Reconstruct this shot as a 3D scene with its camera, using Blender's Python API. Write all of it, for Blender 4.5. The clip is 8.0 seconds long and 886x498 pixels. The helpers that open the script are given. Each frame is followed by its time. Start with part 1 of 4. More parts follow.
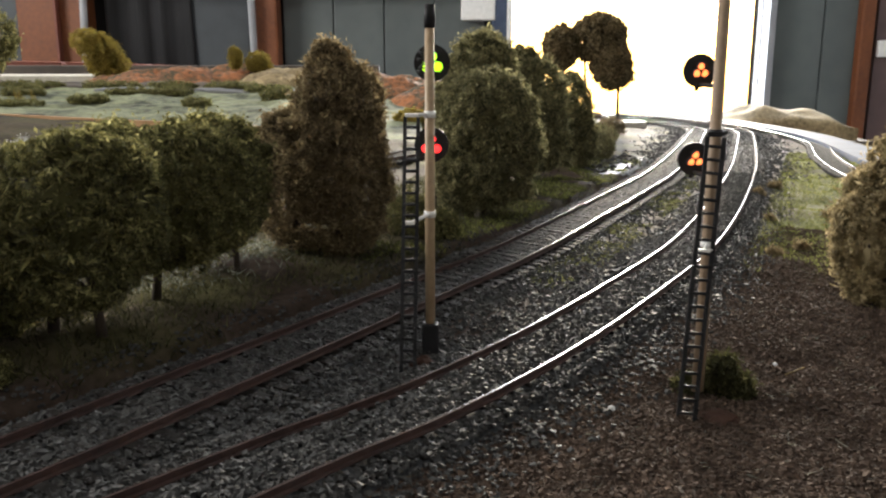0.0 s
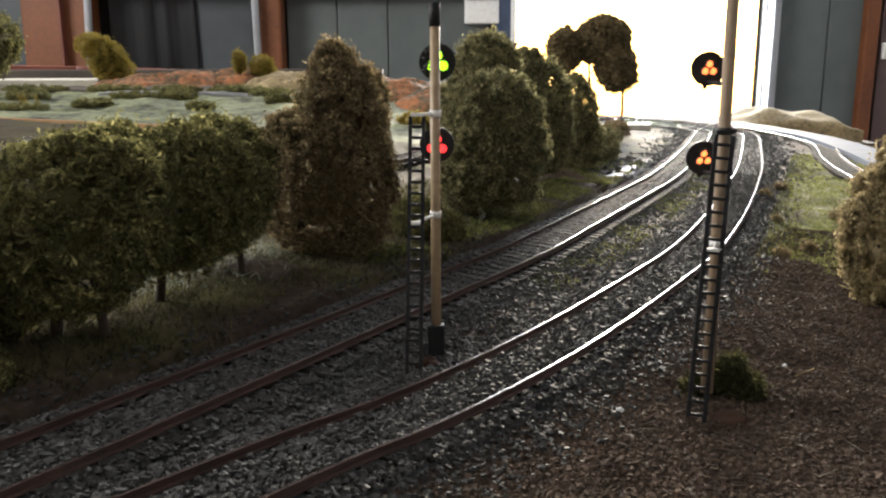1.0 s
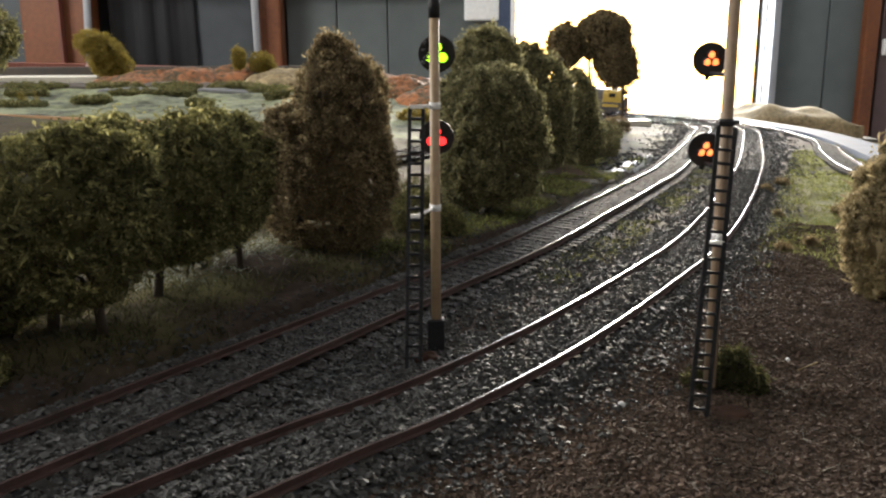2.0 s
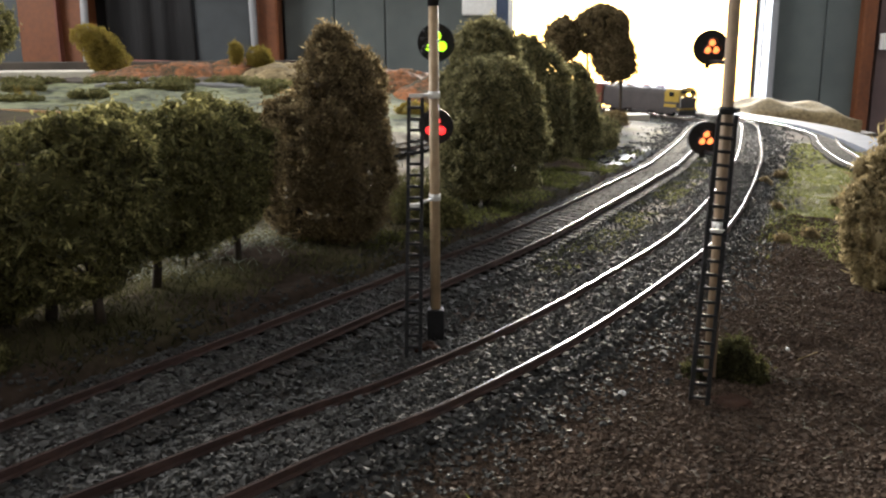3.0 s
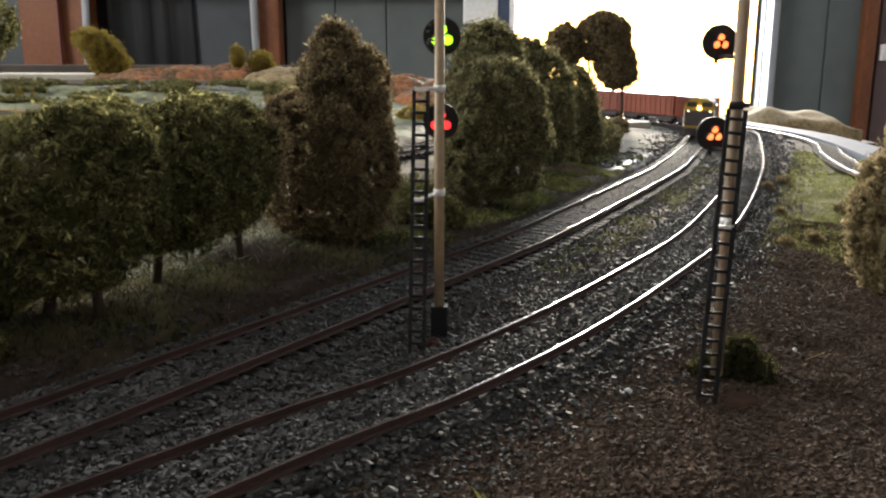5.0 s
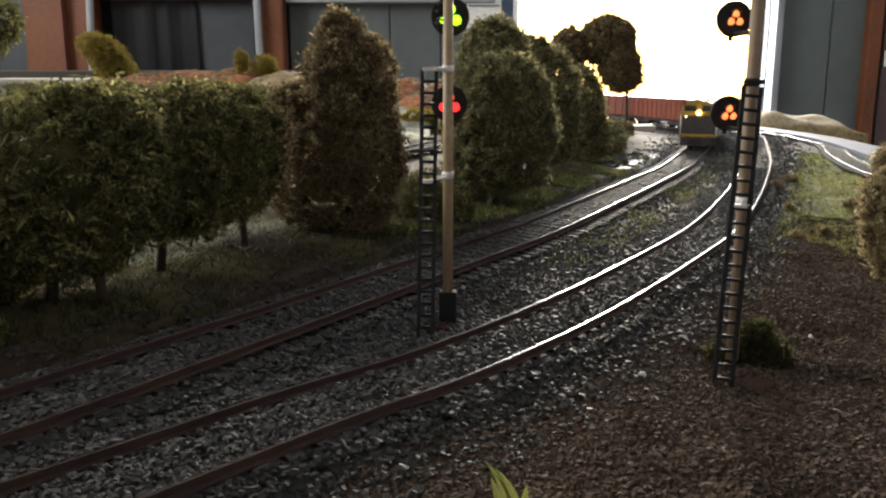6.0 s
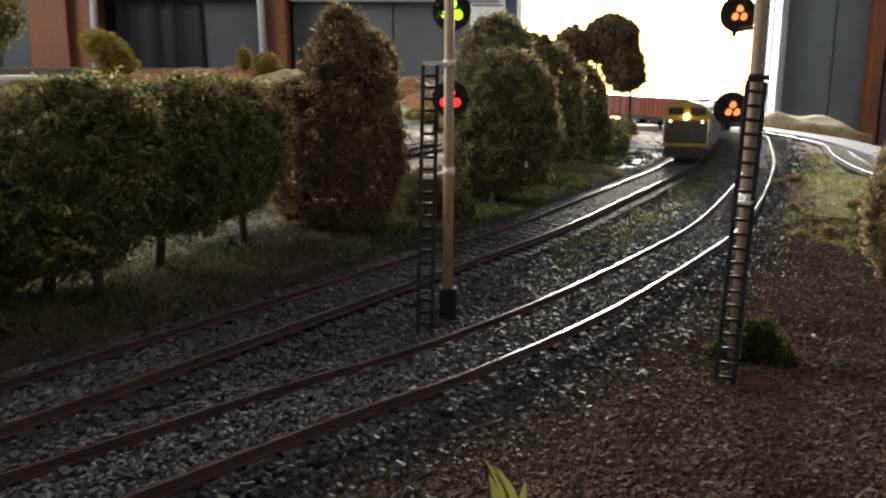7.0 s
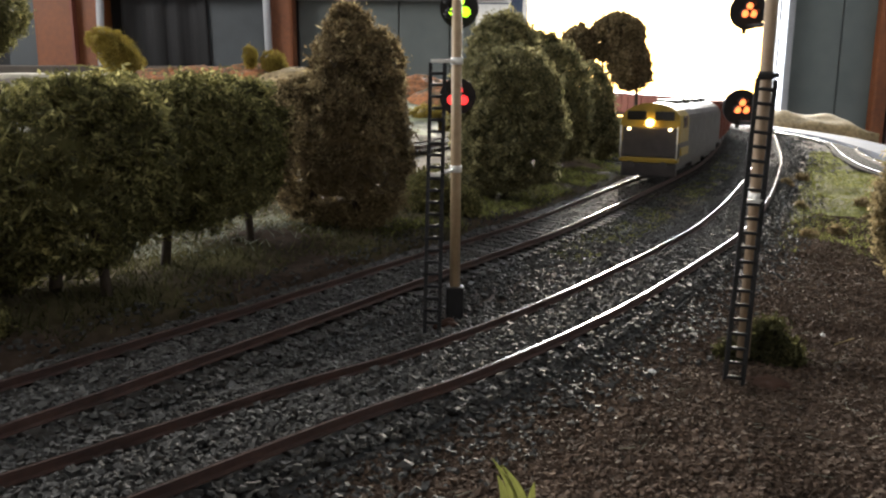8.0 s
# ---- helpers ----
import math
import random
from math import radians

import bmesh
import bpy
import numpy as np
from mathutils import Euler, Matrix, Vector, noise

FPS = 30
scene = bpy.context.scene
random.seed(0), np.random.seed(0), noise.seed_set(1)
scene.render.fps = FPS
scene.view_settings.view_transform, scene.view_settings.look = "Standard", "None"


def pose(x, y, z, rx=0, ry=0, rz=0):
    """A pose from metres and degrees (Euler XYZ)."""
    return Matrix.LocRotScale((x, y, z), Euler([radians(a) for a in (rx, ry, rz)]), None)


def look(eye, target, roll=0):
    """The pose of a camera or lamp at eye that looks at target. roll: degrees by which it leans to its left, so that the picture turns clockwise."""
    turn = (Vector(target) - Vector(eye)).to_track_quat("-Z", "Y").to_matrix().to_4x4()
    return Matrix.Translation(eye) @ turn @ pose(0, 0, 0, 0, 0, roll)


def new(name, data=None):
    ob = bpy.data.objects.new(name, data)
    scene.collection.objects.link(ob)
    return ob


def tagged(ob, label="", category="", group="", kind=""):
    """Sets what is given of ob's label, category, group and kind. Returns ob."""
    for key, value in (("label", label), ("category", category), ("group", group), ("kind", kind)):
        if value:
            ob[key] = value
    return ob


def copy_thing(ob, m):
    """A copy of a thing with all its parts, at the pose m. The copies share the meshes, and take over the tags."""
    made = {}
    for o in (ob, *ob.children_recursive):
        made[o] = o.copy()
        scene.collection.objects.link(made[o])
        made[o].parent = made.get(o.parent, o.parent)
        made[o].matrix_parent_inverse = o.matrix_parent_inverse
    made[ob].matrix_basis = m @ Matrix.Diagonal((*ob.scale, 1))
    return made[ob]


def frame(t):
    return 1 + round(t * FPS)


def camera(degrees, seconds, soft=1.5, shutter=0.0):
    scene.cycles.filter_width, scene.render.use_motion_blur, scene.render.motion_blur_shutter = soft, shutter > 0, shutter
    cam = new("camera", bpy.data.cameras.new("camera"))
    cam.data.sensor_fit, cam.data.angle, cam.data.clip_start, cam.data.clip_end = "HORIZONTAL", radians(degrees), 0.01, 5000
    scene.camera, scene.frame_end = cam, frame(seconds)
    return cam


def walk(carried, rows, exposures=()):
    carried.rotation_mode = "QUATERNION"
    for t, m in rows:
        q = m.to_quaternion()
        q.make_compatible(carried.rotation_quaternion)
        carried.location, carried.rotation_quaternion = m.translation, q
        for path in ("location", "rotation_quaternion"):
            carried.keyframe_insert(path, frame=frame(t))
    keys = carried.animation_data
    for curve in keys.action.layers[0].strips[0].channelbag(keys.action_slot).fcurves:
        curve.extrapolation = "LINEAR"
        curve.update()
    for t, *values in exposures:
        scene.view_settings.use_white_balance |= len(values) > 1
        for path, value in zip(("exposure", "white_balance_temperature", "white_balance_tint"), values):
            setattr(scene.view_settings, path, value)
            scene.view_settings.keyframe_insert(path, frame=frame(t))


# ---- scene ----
cam = camera(53.8, 8.0, soft=2.3)
METRES, EYE, TILT, LEAN, TURN = 0.0236, 0.0745, -13.0, 0.0, 0.0
ROWS = [
    (0.0, 0.0, 0.0, 0.0, 0.0, 0.0, -0.0),
    (0.5, 0.0025, 0.0519, -0.0431, 0.15, -0.0, 0.14),
    (1.0, -0.0183, 0.0807, -0.0321, 0.27, 0.24, 0.13),
    (2.5, -0.014, 0.1811, -0.1106, 0.24, -0.09, 0.29),
    (3.0, -0.0328, 0.1847, -0.1332, 0.14, -0.21, 0.31),
    (3.5, -0.0333, 0.174, -0.1175, 0.04, -0.17, 0.26),
    (4.0, -0.0169, 0.1746, -0.1174, -0.09, -0.27, 0.18),
    (4.5, -0.0288, 0.2267, -0.1359, -0.08, -0.23, -0.02),
    (5.0, -0.0865, 0.2887, -0.2572, 0.07, 0.31, -0.16),
    (6.5, -0.1406, 0.507, -0.5438, 0.4, 0.91, -0.1),
    (7.0, -0.1143, 0.5245, -0.5369, 0.47, 0.86, -0.36),
    (7.5, -0.1189, 0.5454, -0.537, 0.7, 0.81, -0.49),
    (8.0, -0.1347, 0.5605, -0.5366, 0.8, 0.75, -0.47),
]
walk(cam, [(t, pose(0, 0, EYE, TILT, LEAN, TURN) @ pose(METRES * x, METRES * y, METRES * z, 90 + pitch, roll, yaw)) for t, x, y, z, yaw, pitch, roll in ROWS],
     exposures=[(0.0, 0.58), (1.0, 0.58), (2.5, 0.5), (4.5, 0.4), (6.5, 0.24), (7.5, 0.26), (8.0, 0.52)])


# ---- world, daylight and exposure ----
world = bpy.data.worlds.new("sky")
scene.world = world
world.use_nodes = True
wn = world.node_tree.nodes
sky = wn.new("ShaderNodeTexSky")
sky.sky_type, sky.sun_disc = "NISHITA", False
sky.sun_elevation, sky.sun_rotation = radians(11.3), radians(11)
world.node_tree.links.new(sky.outputs[0], wn["Background"].inputs["Color"])
wn["Background"].inputs["Strength"].default_value = 0.15

sun = new("sun", bpy.data.lights.new("sun", "SUN"))
sun.data.energy, sun.data.angle, sun.data.color = 4.6, radians(6), (1.0, 0.87, 0.68)
sun.matrix_basis = look((0.5, 2.6, 0.53), (0, 0, 0))


def daylight(name, eye, target, width, height, watts, colour):
    lamp = new(name, bpy.data.lights.new(name, "AREA"))
    lamp.data.shape, lamp.data.size, lamp.data.size_y = "RECTANGLE", width, height
    lamp.data.energy, lamp.data.color = watts, colour
    lamp.matrix_basis = look(eye, target)


daylight("window_daylight", (0.605, 2.86, 0.56), (0.605, 0.0, 0.56), 0.82, 1.5, 84, (0.92, 0.96, 1.0))
daylight("side_daylight", (-2.36, 0.95, 0.95), (0.0, 0.6, 0.1), 1.7, 0.8, 62, (1.0, 0.97, 0.93))


from mathutils import kdtree

# ---- plan of the layout, in metres ----
def bend(x, k=0.6):
    return k * math.tanh(x / k)


def fall(y):
    return 0.0025 * math.log1p(math.exp(min(60, (y - 0.65) / 0.1)))


def ground_z(x, y):
    """Height of the scenery at a place of the plan: it rises to the left and falls away at the back."""
    return -0.061 * bend(x) - fall(y)


def smooth_line(points, step=0.004):
    """A Catmull-Rom line through the points of a plan, sampled at even steps."""
    p = [Vector((x, y)) for x, y in points]
    p = [2 * p[0] - p[1]] + p + [2 * p[-1] - p[-2]]
    raw = []
    for i in range(1, len(p) - 2):
        a, b, c, d = p[i - 1:i + 3]
        for k in range(24):
            u = k / 24
            raw.append(0.5 * (2 * b + (c - a) * u + (2 * a - 5 * b + 4 * c - d) * u * u + (3 * b - a - 3 * c + d) * u ** 3))
    raw.append(p[-2])
    for _ in range(30):
        raw = [raw[0]] + [(raw[i - 1] + 2 * raw[i] + raw[i + 1]) / 4 for i in range(1, len(raw) - 1)] + [raw[-1]]
    out, rest = [raw[0]], step
    for a, b in zip(raw, raw[1:]):
        span, gone = (b - a).length, 0.0
        while span - gone >= rest:
            gone += rest
            out.append(a.lerp(b, gone / span))
            rest = step
        rest -= span - gone
    return out


MAIN = smooth_line([(-0.165, -0.02), (-0.077, 0.128), (-0.059, 0.160), (-0.033, 0.207), (-0.006, 0.257), (0.028, 0.319), (0.064, 0.397), (0.112, 0.503),
                    (0.154, 0.602), (0.223, 0.797), (0.285, 0.990), (0.316, 1.085), (0.327, 1.155), (0.321, 1.220), (0.299, 1.290), (0.262, 1.350),
                    (0.205, 1.400), (0.130, 1.430), (0.0, 1.445), (-0.5, 1.455), (-1.15, 1.46)])
NEAR = smooth_line([(-0.160, 0.0), (-0.085, 0.073), (-0.055, 0.108), (-0.025, 0.146), (-0.004, 0.170), (0.030, 0.219), (0.074, 0.295), (0.104, 0.352), (0.146, 0.448),
                    (0.193, 0.566), (0.238, 0.685), (0.296, 0.853), (0.343, 0.990), (0.378, 1.100), (0.395, 1.200), (0.390, 1.300), (0.350, 1.400), (0.270, 1.470), (0.150, 1.510), (-0.4, 1.52), (-1.15, 1.52)])
YARD = smooth_line([(0.290, 0.560), (0.300, 0.630), (0.318, 0.700), (0.350, 0.800), (0.400, 0.930), (0.424, 1.040), (0.436, 1.140), (0.440, 1.300), (0.43, 1.42)])
BACK = smooth_line([(-0.31, 0.36), (-0.18, 0.45), (-0.05, 0.555), (-0.005, 0.68), (0.02, 0.80), (0.02, 1.0)])


def tree_of(line):
    tree = kdtree.KDTree(len(line))
    for i, p in enumerate(line):
        tree.insert((p.x, p.y, 0), i)
    tree.balance()
    return tree


NEAREST = {id(line): tree_of(line) for line in (MAIN, NEAR, YARD, BACK)}


def gap_to(line, x, y):
    return NEAREST[id(line)].find((x, y, 0))[2]


def heading(line, i):
    d = line[min(i + 1, len(line) - 1)] - line[max(i - 1, 0)]
    return d.normalized()


# ---- materials ----
def material(name):
    m = bpy.data.materials.new(name)
    m.use_nodes = True
    return m, m.node_tree.nodes, m.node_tree.links, m.node_tree.nodes["Principled BSDF"]


def surface(name, low, high, scale, rough=0.85, metal=0.0, bump=0.3, fine=6.0, spec=0.4, island=0.0, depth=0.0004, spread=(0.3, 0.7)):
    """A mottled surface: two colours in large and fine noise, relief from both; island: how far single pieces differ."""
    m, n, l, b = material(name)
    at = n.new("ShaderNodeTexCoord")
    big, small = n.new("ShaderNodeTexNoise"), n.new("ShaderNodeTexNoise")
    big.inputs["Scale"].default_value, small.inputs["Scale"].default_value = scale, scale * fine
    big.inputs["Detail"].default_value, small.inputs["Detail"].default_value = 5, 4
    mix, ramp = n.new("ShaderNodeMath"), n.new("ShaderNodeValToRGB")
    mix.operation = "MULTIPLY_ADD"
    mix.inputs[1].default_value = 0.45
    for t in (big, small):
        l.new(at.outputs["Object"], t.inputs["Vector"])
    half = n.new("ShaderNodeMath")
    half.operation = "MULTIPLY"
    half.inputs[1].default_value = 0.55
    l.new(big.outputs["Fac"], half.inputs[0])
    l.new(small.outputs["Fac"], mix.inputs[0])
    l.new(half.outputs[0], mix.inputs[2])
    ramp.color_ramp.elements[0].position, ramp.color_ramp.elements[1].position = spread
    ramp.color_ramp.elements[0].color, ramp.color_ramp.elements[1].color = (*low, 1), (*high, 1)
    l.new(mix.outputs[0], ramp.inputs[0])
    colour = ramp.outputs[0]
    if island:
        geo, hsv, span = n.new("ShaderNodeNewGeometry"), n.new("ShaderNodeHueSaturation"), n.new("ShaderNodeMapRange")
        span.inputs["To Min"].default_value, span.inputs["To Max"].default_value = 1 - island, 1 + island
        l.new(geo.outputs["Random Per Island"], span.inputs["Value"])
        l.new(span.outputs[0], hsv.inputs["Value"])
        l.new(colour, hsv.inputs["Color"])
        colour = hsv.outputs[0]
    l.new(colour, b.inputs["Base Color"])
    rr = n.new("ShaderNodeMapRange")
    rr.inputs["To Min"].default_value, rr.inputs["To Max"].default_value = max(0.03, rough - 0.12), min(1, rough + 0.12)
    l.new(small.outputs["Fac"], rr.inputs["Value"])
    l.new(rr.outputs[0], b.inputs["Roughness"])
    b.inputs["Metallic"].default_value = metal
    b.inputs["Specular IOR Level"].default_value = spec
    if bump:
        bp = n.new("ShaderNodeBump")
        bp.inputs["Strength"].default_value, bp.inputs["Distance"].default_value = bump, depth
        l.new(mix.outputs[0], bp.inputs["Height"])
        l.new(bp.outputs[0], b.inputs["Normal"])
    return m


def glow(name, colour, power):
    m, n, l, b = material(name)
    b.inputs["Base Color"].default_value = (*colour, 1)
    b.inputs["Emission Color"].default_value = (*colour, 1)
    b.inputs["Emission Strength"].default_value = power
    b.inputs["Roughness"].default_value = 0.3
    return m


def leafy(name, low, high, tip):
    """Foam foliage: each flake its own shade, a little light comes through."""
    m, n, l, b = material(name)
    geo, ramp, at, big = n.new("ShaderNodeNewGeometry"), n.new("ShaderNodeValToRGB"), n.new("ShaderNodeTexCoord"), n.new("ShaderNodeTexNoise")
    big.inputs["Scale"].default_value, big.inputs["Detail"].default_value = 190, 4
    l.new(at.outputs["Object"], big.inputs["Vector"])
    e = ramp.color_ramp.elements
    e[0].position, e[0].color = 0.22, (*low, 1)
    e[1].position, e[1].color = 0.90, (*tip, 1)
    mid = e.new(0.66)
    mid.color = (*high, 1)
    add = n.new("ShaderNodeMath")
    add.operation = "MULTIPLY_ADD"
    add.inputs[1].default_value = 0.5
    half = n.new("ShaderNodeMath")
    half.operation = "MULTIPLY"
    half.inputs[1].default_value = 0.55
    l.new(geo.outputs["Random Per Island"], add.inputs[0])
    l.new(big.outputs["Fac"], half.inputs[0])
    l.new(half.outputs[0], add.inputs[2])
    l.new(add.outputs[0], ramp.inputs[0])
    l.new(ramp.outputs[0], b.inputs["Base Color"])
    b.inputs["Roughness"].default_value = 0.75
    b.inputs["Specular IOR Level"].default_value = 0.3
    through_light = n.new("ShaderNodeBsdfTranslucent")
    l.new(ramp.outputs[0], through_light.inputs["Color"])
    mixed = n.new("ShaderNodeMixShader")
    mixed.inputs[0].default_value = 0.5
    l.new(b.outputs[0], mixed.inputs[1])
    l.new(through_light.outputs[0], mixed.inputs[2])
    l.new(mixed.outputs[0], n["Material Output"].inputs["Surface"])
    return m


RAIL_TOP = surface("polished_rail", (0.05, 0.054, 0.06), (0.09, 0.094, 0.1), 300, 0.22, 1.0, 0.05)
RUST = surface("rusty_rail_side", (0.024, 0.013, 0.011), (0.066, 0.034, 0.027), 160, 0.8, 0.0, 0.4)
SLEEPER = surface("dark_sleeper", (0.008, 0.007, 0.006), (0.024, 0.02, 0.018), 220, 0.8, 0, 0.6, spec=0.12)
STONE = surface("grey_ballast", (0.027, 0.027, 0.026), (0.08, 0.079, 0.077), 130, 0.7, 0, 0.3, island=0.27, spec=0.12)
CHIP = surface("brown_ground_scatter", (0.036, 0.026, 0.02), (0.108, 0.078, 0.06), 90, 0.9, 0, 0.3, island=0.4, spec=0.04)
BLACK = surface("black_paint", (0.008, 0.008, 0.009), (0.022, 0.022, 0.024), 200, 0.6, 0, 0.1, spec=0.2)
TAN = surface("tan_pole_paint", (0.27, 0.19, 0.115), (0.43, 0.32, 0.2), 120, 0.5, 0, 0.1)
LANE = surface("grey_lane", (0.09, 0.09, 0.085), (0.17, 0.17, 0.165), 40, 0.85, 0, 0.3)
GREYPIPE = surface("grey_white_plastic", (0.3, 0.31, 0.33), (0.42, 0.43, 0.45), 6, 0.5, 0, 0.1)
# Darker copy of the tan: the backlit pole's shade is in the colour
POLE_SHADED = surface("shaded_grey_tan_paint", (0.18, 0.128, 0.082), (0.31, 0.225, 0.15), 120, 0.6, 0, 0.2)
WHITE = surface("white_paint", (0.6, 0.6, 0.58), (0.8, 0.8, 0.78), 100, 0.5, 0, 0.1)
BARK = surface("dark_bark", (0.02, 0.015, 0.01), (0.07, 0.05, 0.035), 250, 0.9, 0, 0.6)
LEAF_OLIVE = leafy("olive_foam_foliage", (0.04, 0.04, 0.018), (0.2, 0.19, 0.075), (0.6, 0.55, 0.24))
LEAF_BROWN = leafy("brown_olive_foliage", (0.055, 0.042, 0.024), (0.27, 0.205, 0.11), (0.62, 0.53, 0.31))
LEAF_GREY = leafy("grey_green_foliage", (0.05, 0.05, 0.03), (0.27, 0.25, 0.125), (0.62, 0.57, 0.32))
LEAF_YELLOW = leafy("yellow_foam_foliage", (0.12, 0.085, 0.015), (0.34, 0.26, 0.055), (0.48, 0.4, 0.12))
LEAF_TAN = leafy("dry_tan_foliage", (0.10, 0.078, 0.04), (0.33, 0.265, 0.145), (0.55, 0.46, 0.27))
LEAF_GREEN = leafy("bright_green_foliage", (0.048, 0.056, 0.015), (0.2, 0.21, 0.062), (0.36, 0.37, 0.14))
STRAW = leafy("pale_dead_straw", (0.05, 0.055, 0.045), (0.2, 0.215, 0.18), (0.4, 0.42, 0.36))
GRASS = leafy("static_grass", (0.016, 0.017, 0.007), (0.065, 0.064, 0.025), (0.17, 0.16, 0.075))
PANEL = surface("grey_green_wall_paint", (0.072, 0.086, 0.086), (0.105, 0.122, 0.12), 3, 0.55, 0, 0.1)
TIMBER = surface("orange_brown_timber", (0.085, 0.026, 0.009), (0.195, 0.064, 0.021), 6, 0.55, 0, 0.2, fine=12)
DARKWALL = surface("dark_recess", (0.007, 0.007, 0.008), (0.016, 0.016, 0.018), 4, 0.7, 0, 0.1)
PLASTER = surface("dull_plaster", (0.45, 0.445, 0.44), (0.56, 0.555, 0.55), 2, 0.9, 0, 0.1)
CONCRETE = surface("concrete_floor", (0.13, 0.12, 0.11), (0.2, 0.19, 0.17), 4, 0.8, 0, 0.2)
FASCIA = surface("red_brown_fascia", (0.10, 0.03, 0.02), (0.17, 0.055, 0.035), 12, 0.6, 0, 0.1)
PLY = surface("bare_plywood", (0.32, 0.17, 0.07), (0.48, 0.28, 0.13), 20, 0.6, 0, 0.2)
SLATE = surface("blue_grey_edge_strip", (0.038, 0.052, 0.09), (0.075, 0.098, 0.15), 25, 0.7, 0, 0.2, spec=0.15)
ROCK = surface("orange_clay_rock", (0.055, 0.047, 0.024), (0.30, 0.115, 0.045), 26, 0.9, 0, 1.0, depth=0.006, spread=(0.42, 0.57))
MEADOW = surface("pale_green_meadow", (0.03, 0.034, 0.018), (0.2, 0.215, 0.115), 22, 0.9, 0, 0.8, depth=0.003, spread=(0.38, 0.6))
PALE = surface("pale_card", (0.45, 0.42, 0.36), (0.62, 0.58, 0.5), 20, 0.7, 0, 0.1)
HILL = surface("tan_hill_flock", (0.11, 0.08, 0.04), (0.34, 0.26, 0.14), 34, 0.9, 0, 0.8, depth=0.003, spread=(0.36, 0.62))
LIVERY = surface("yellow_loco_paint", (0.27, 0.18, 0.025), (0.38, 0.26, 0.045), 30, 0.4, 0, 0.05)
LIVERY_DARK = surface("dark_loco_paint", (0.03, 0.028, 0.03), (0.07, 0.06, 0.06), 40, 0.45, 0, 0.05)
WAGON_RED = surface("red_brown_wagon_paint", (0.16, 0.045, 0.03), (0.26, 0.08, 0.05), 40, 0.55, 0, 0.1)
WATER = surface("wet_mud_with_pale_sheen", (0.2, 0.21, 0.225), (0.42, 0.43, 0.45), 120, 0.55, 0, 0.8, spec=0.25, depth=0.001)
BACKEDGE = surface("dull_brown_edge_board", (0.05, 0.04, 0.032), (0.1, 0.082, 0.066), 8, 0.7, 0, 0.1)
PUTTY = surface("red_brown_putty", (0.022, 0.011, 0.008), (0.055, 0.028, 0.019), 300, 0.9, 0, 0.8, spec=0.1)
DARKGLASS = surface("dark_cab_glass", (0.01, 0.01, 0.012), (0.02, 0.02, 0.022), 10, 0.08, 0, 0)


def ground_material():
    """Earth, ballast dust and flock; which lies where is written on the sheet as two masks."""
    m, n, l, b = material("scenic_ground")
    at, mask, split = n.new("ShaderNodeTexCoord"), n.new("ShaderNodeAttribute"), n.new("ShaderNodeSeparateColor")
    mask.attribute_name = "cover"
    l.new(mask.outputs["Color"], split.inputs[0])
    ramps = []
    for low, high, scale in (((0.02, 0.014, 0.0105), (0.07, 0.05, 0.038), 320), ((0.027, 0.029, 0.031), (0.09, 0.094, 0.098), 500), ((0.05, 0.058, 0.014), (0.24, 0.25, 0.075), 150), ((0.26, 0.25, 0.25), (0.5, 0.49, 0.48), 60)):
        t, r, big, mx = n.new("ShaderNodeTexNoise"), n.new("ShaderNodeValToRGB"), n.new("ShaderNodeTexNoise"), n.new("ShaderNodeMath")
        t.inputs["Scale"].default_value, t.inputs["Detail"].default_value = scale, 6
        big.inputs["Scale"].default_value, big.inputs["Detail"].default_value = scale / 12, 3
        l.new(at.outputs["Object"], t.inputs["Vector"])
        l.new(at.outputs["Object"], big.inputs["Vector"])
        mx.operation = "MULTIPLY_ADD"
        mx.inputs[1].default_value = 0.5
        h = n.new("ShaderNodeMath")
        h.operation = "MULTIPLY"
        h.inputs[1].default_value = 0.5
        l.new(big.outputs["Fac"], h.inputs[0])
        l.new(t.outputs["Fac"], mx.inputs[0])
        l.new(h.outputs[0], mx.inputs[2])
        r.color_ramp.elements[0].position, r.color_ramp.elements[1].position = 0.35, 0.65
        r.color_ramp.elements[0].color, r.color_ramp.elements[1].color = (*low, 1), (*high, 1)
        l.new(mx.outputs[0], r.inputs[0])
        ramps.append((r, mx))
    last = ramps[0][0].outputs[0]
    for k in (0, 1, 2):
        mix = n.new("ShaderNodeMix")
        mix.data_type = "RGBA"
        l.new(split.outputs[k], mix.inputs["Factor"])
        l.new(last, mix.inputs["A"])
        l.new(ramps[k + 1][0].outputs[0], mix.inputs["B"])
        last = mix.outputs["Result"]
    l.new(last, b.inputs["Base Color"])
    b.inputs["Roughness"].default_value = 0.85
    b.inputs["Specular IOR Level"].default_value = 0.08
    bp = n.new("ShaderNodeBump")
    bp.inputs["Strength"].default_value, bp.inputs["Distance"].default_value = 0.8, 0.0012
    l.new(ramps[0][1].outputs[0], bp.inputs["Height"])
    l.new(bp.outputs[0], b.inputs["Normal"])
    return m


# ---- mesh helpers ----
def part(name, bm, mat, parent=None, label="", smooth=False):
    me = bpy.data.meshes.new(name)
    if smooth:
        for f in bm.faces:
            f.smooth = True
    bm.to_mesh(me)
    bm.free()
    for m in (mat if isinstance(mat, (list, tuple)) else [mat]):
        me.materials.append(m)
    ob = new(name, me)
    if parent:
        ob.parent = parent
    if label:
        ob["label"] = label
    return ob


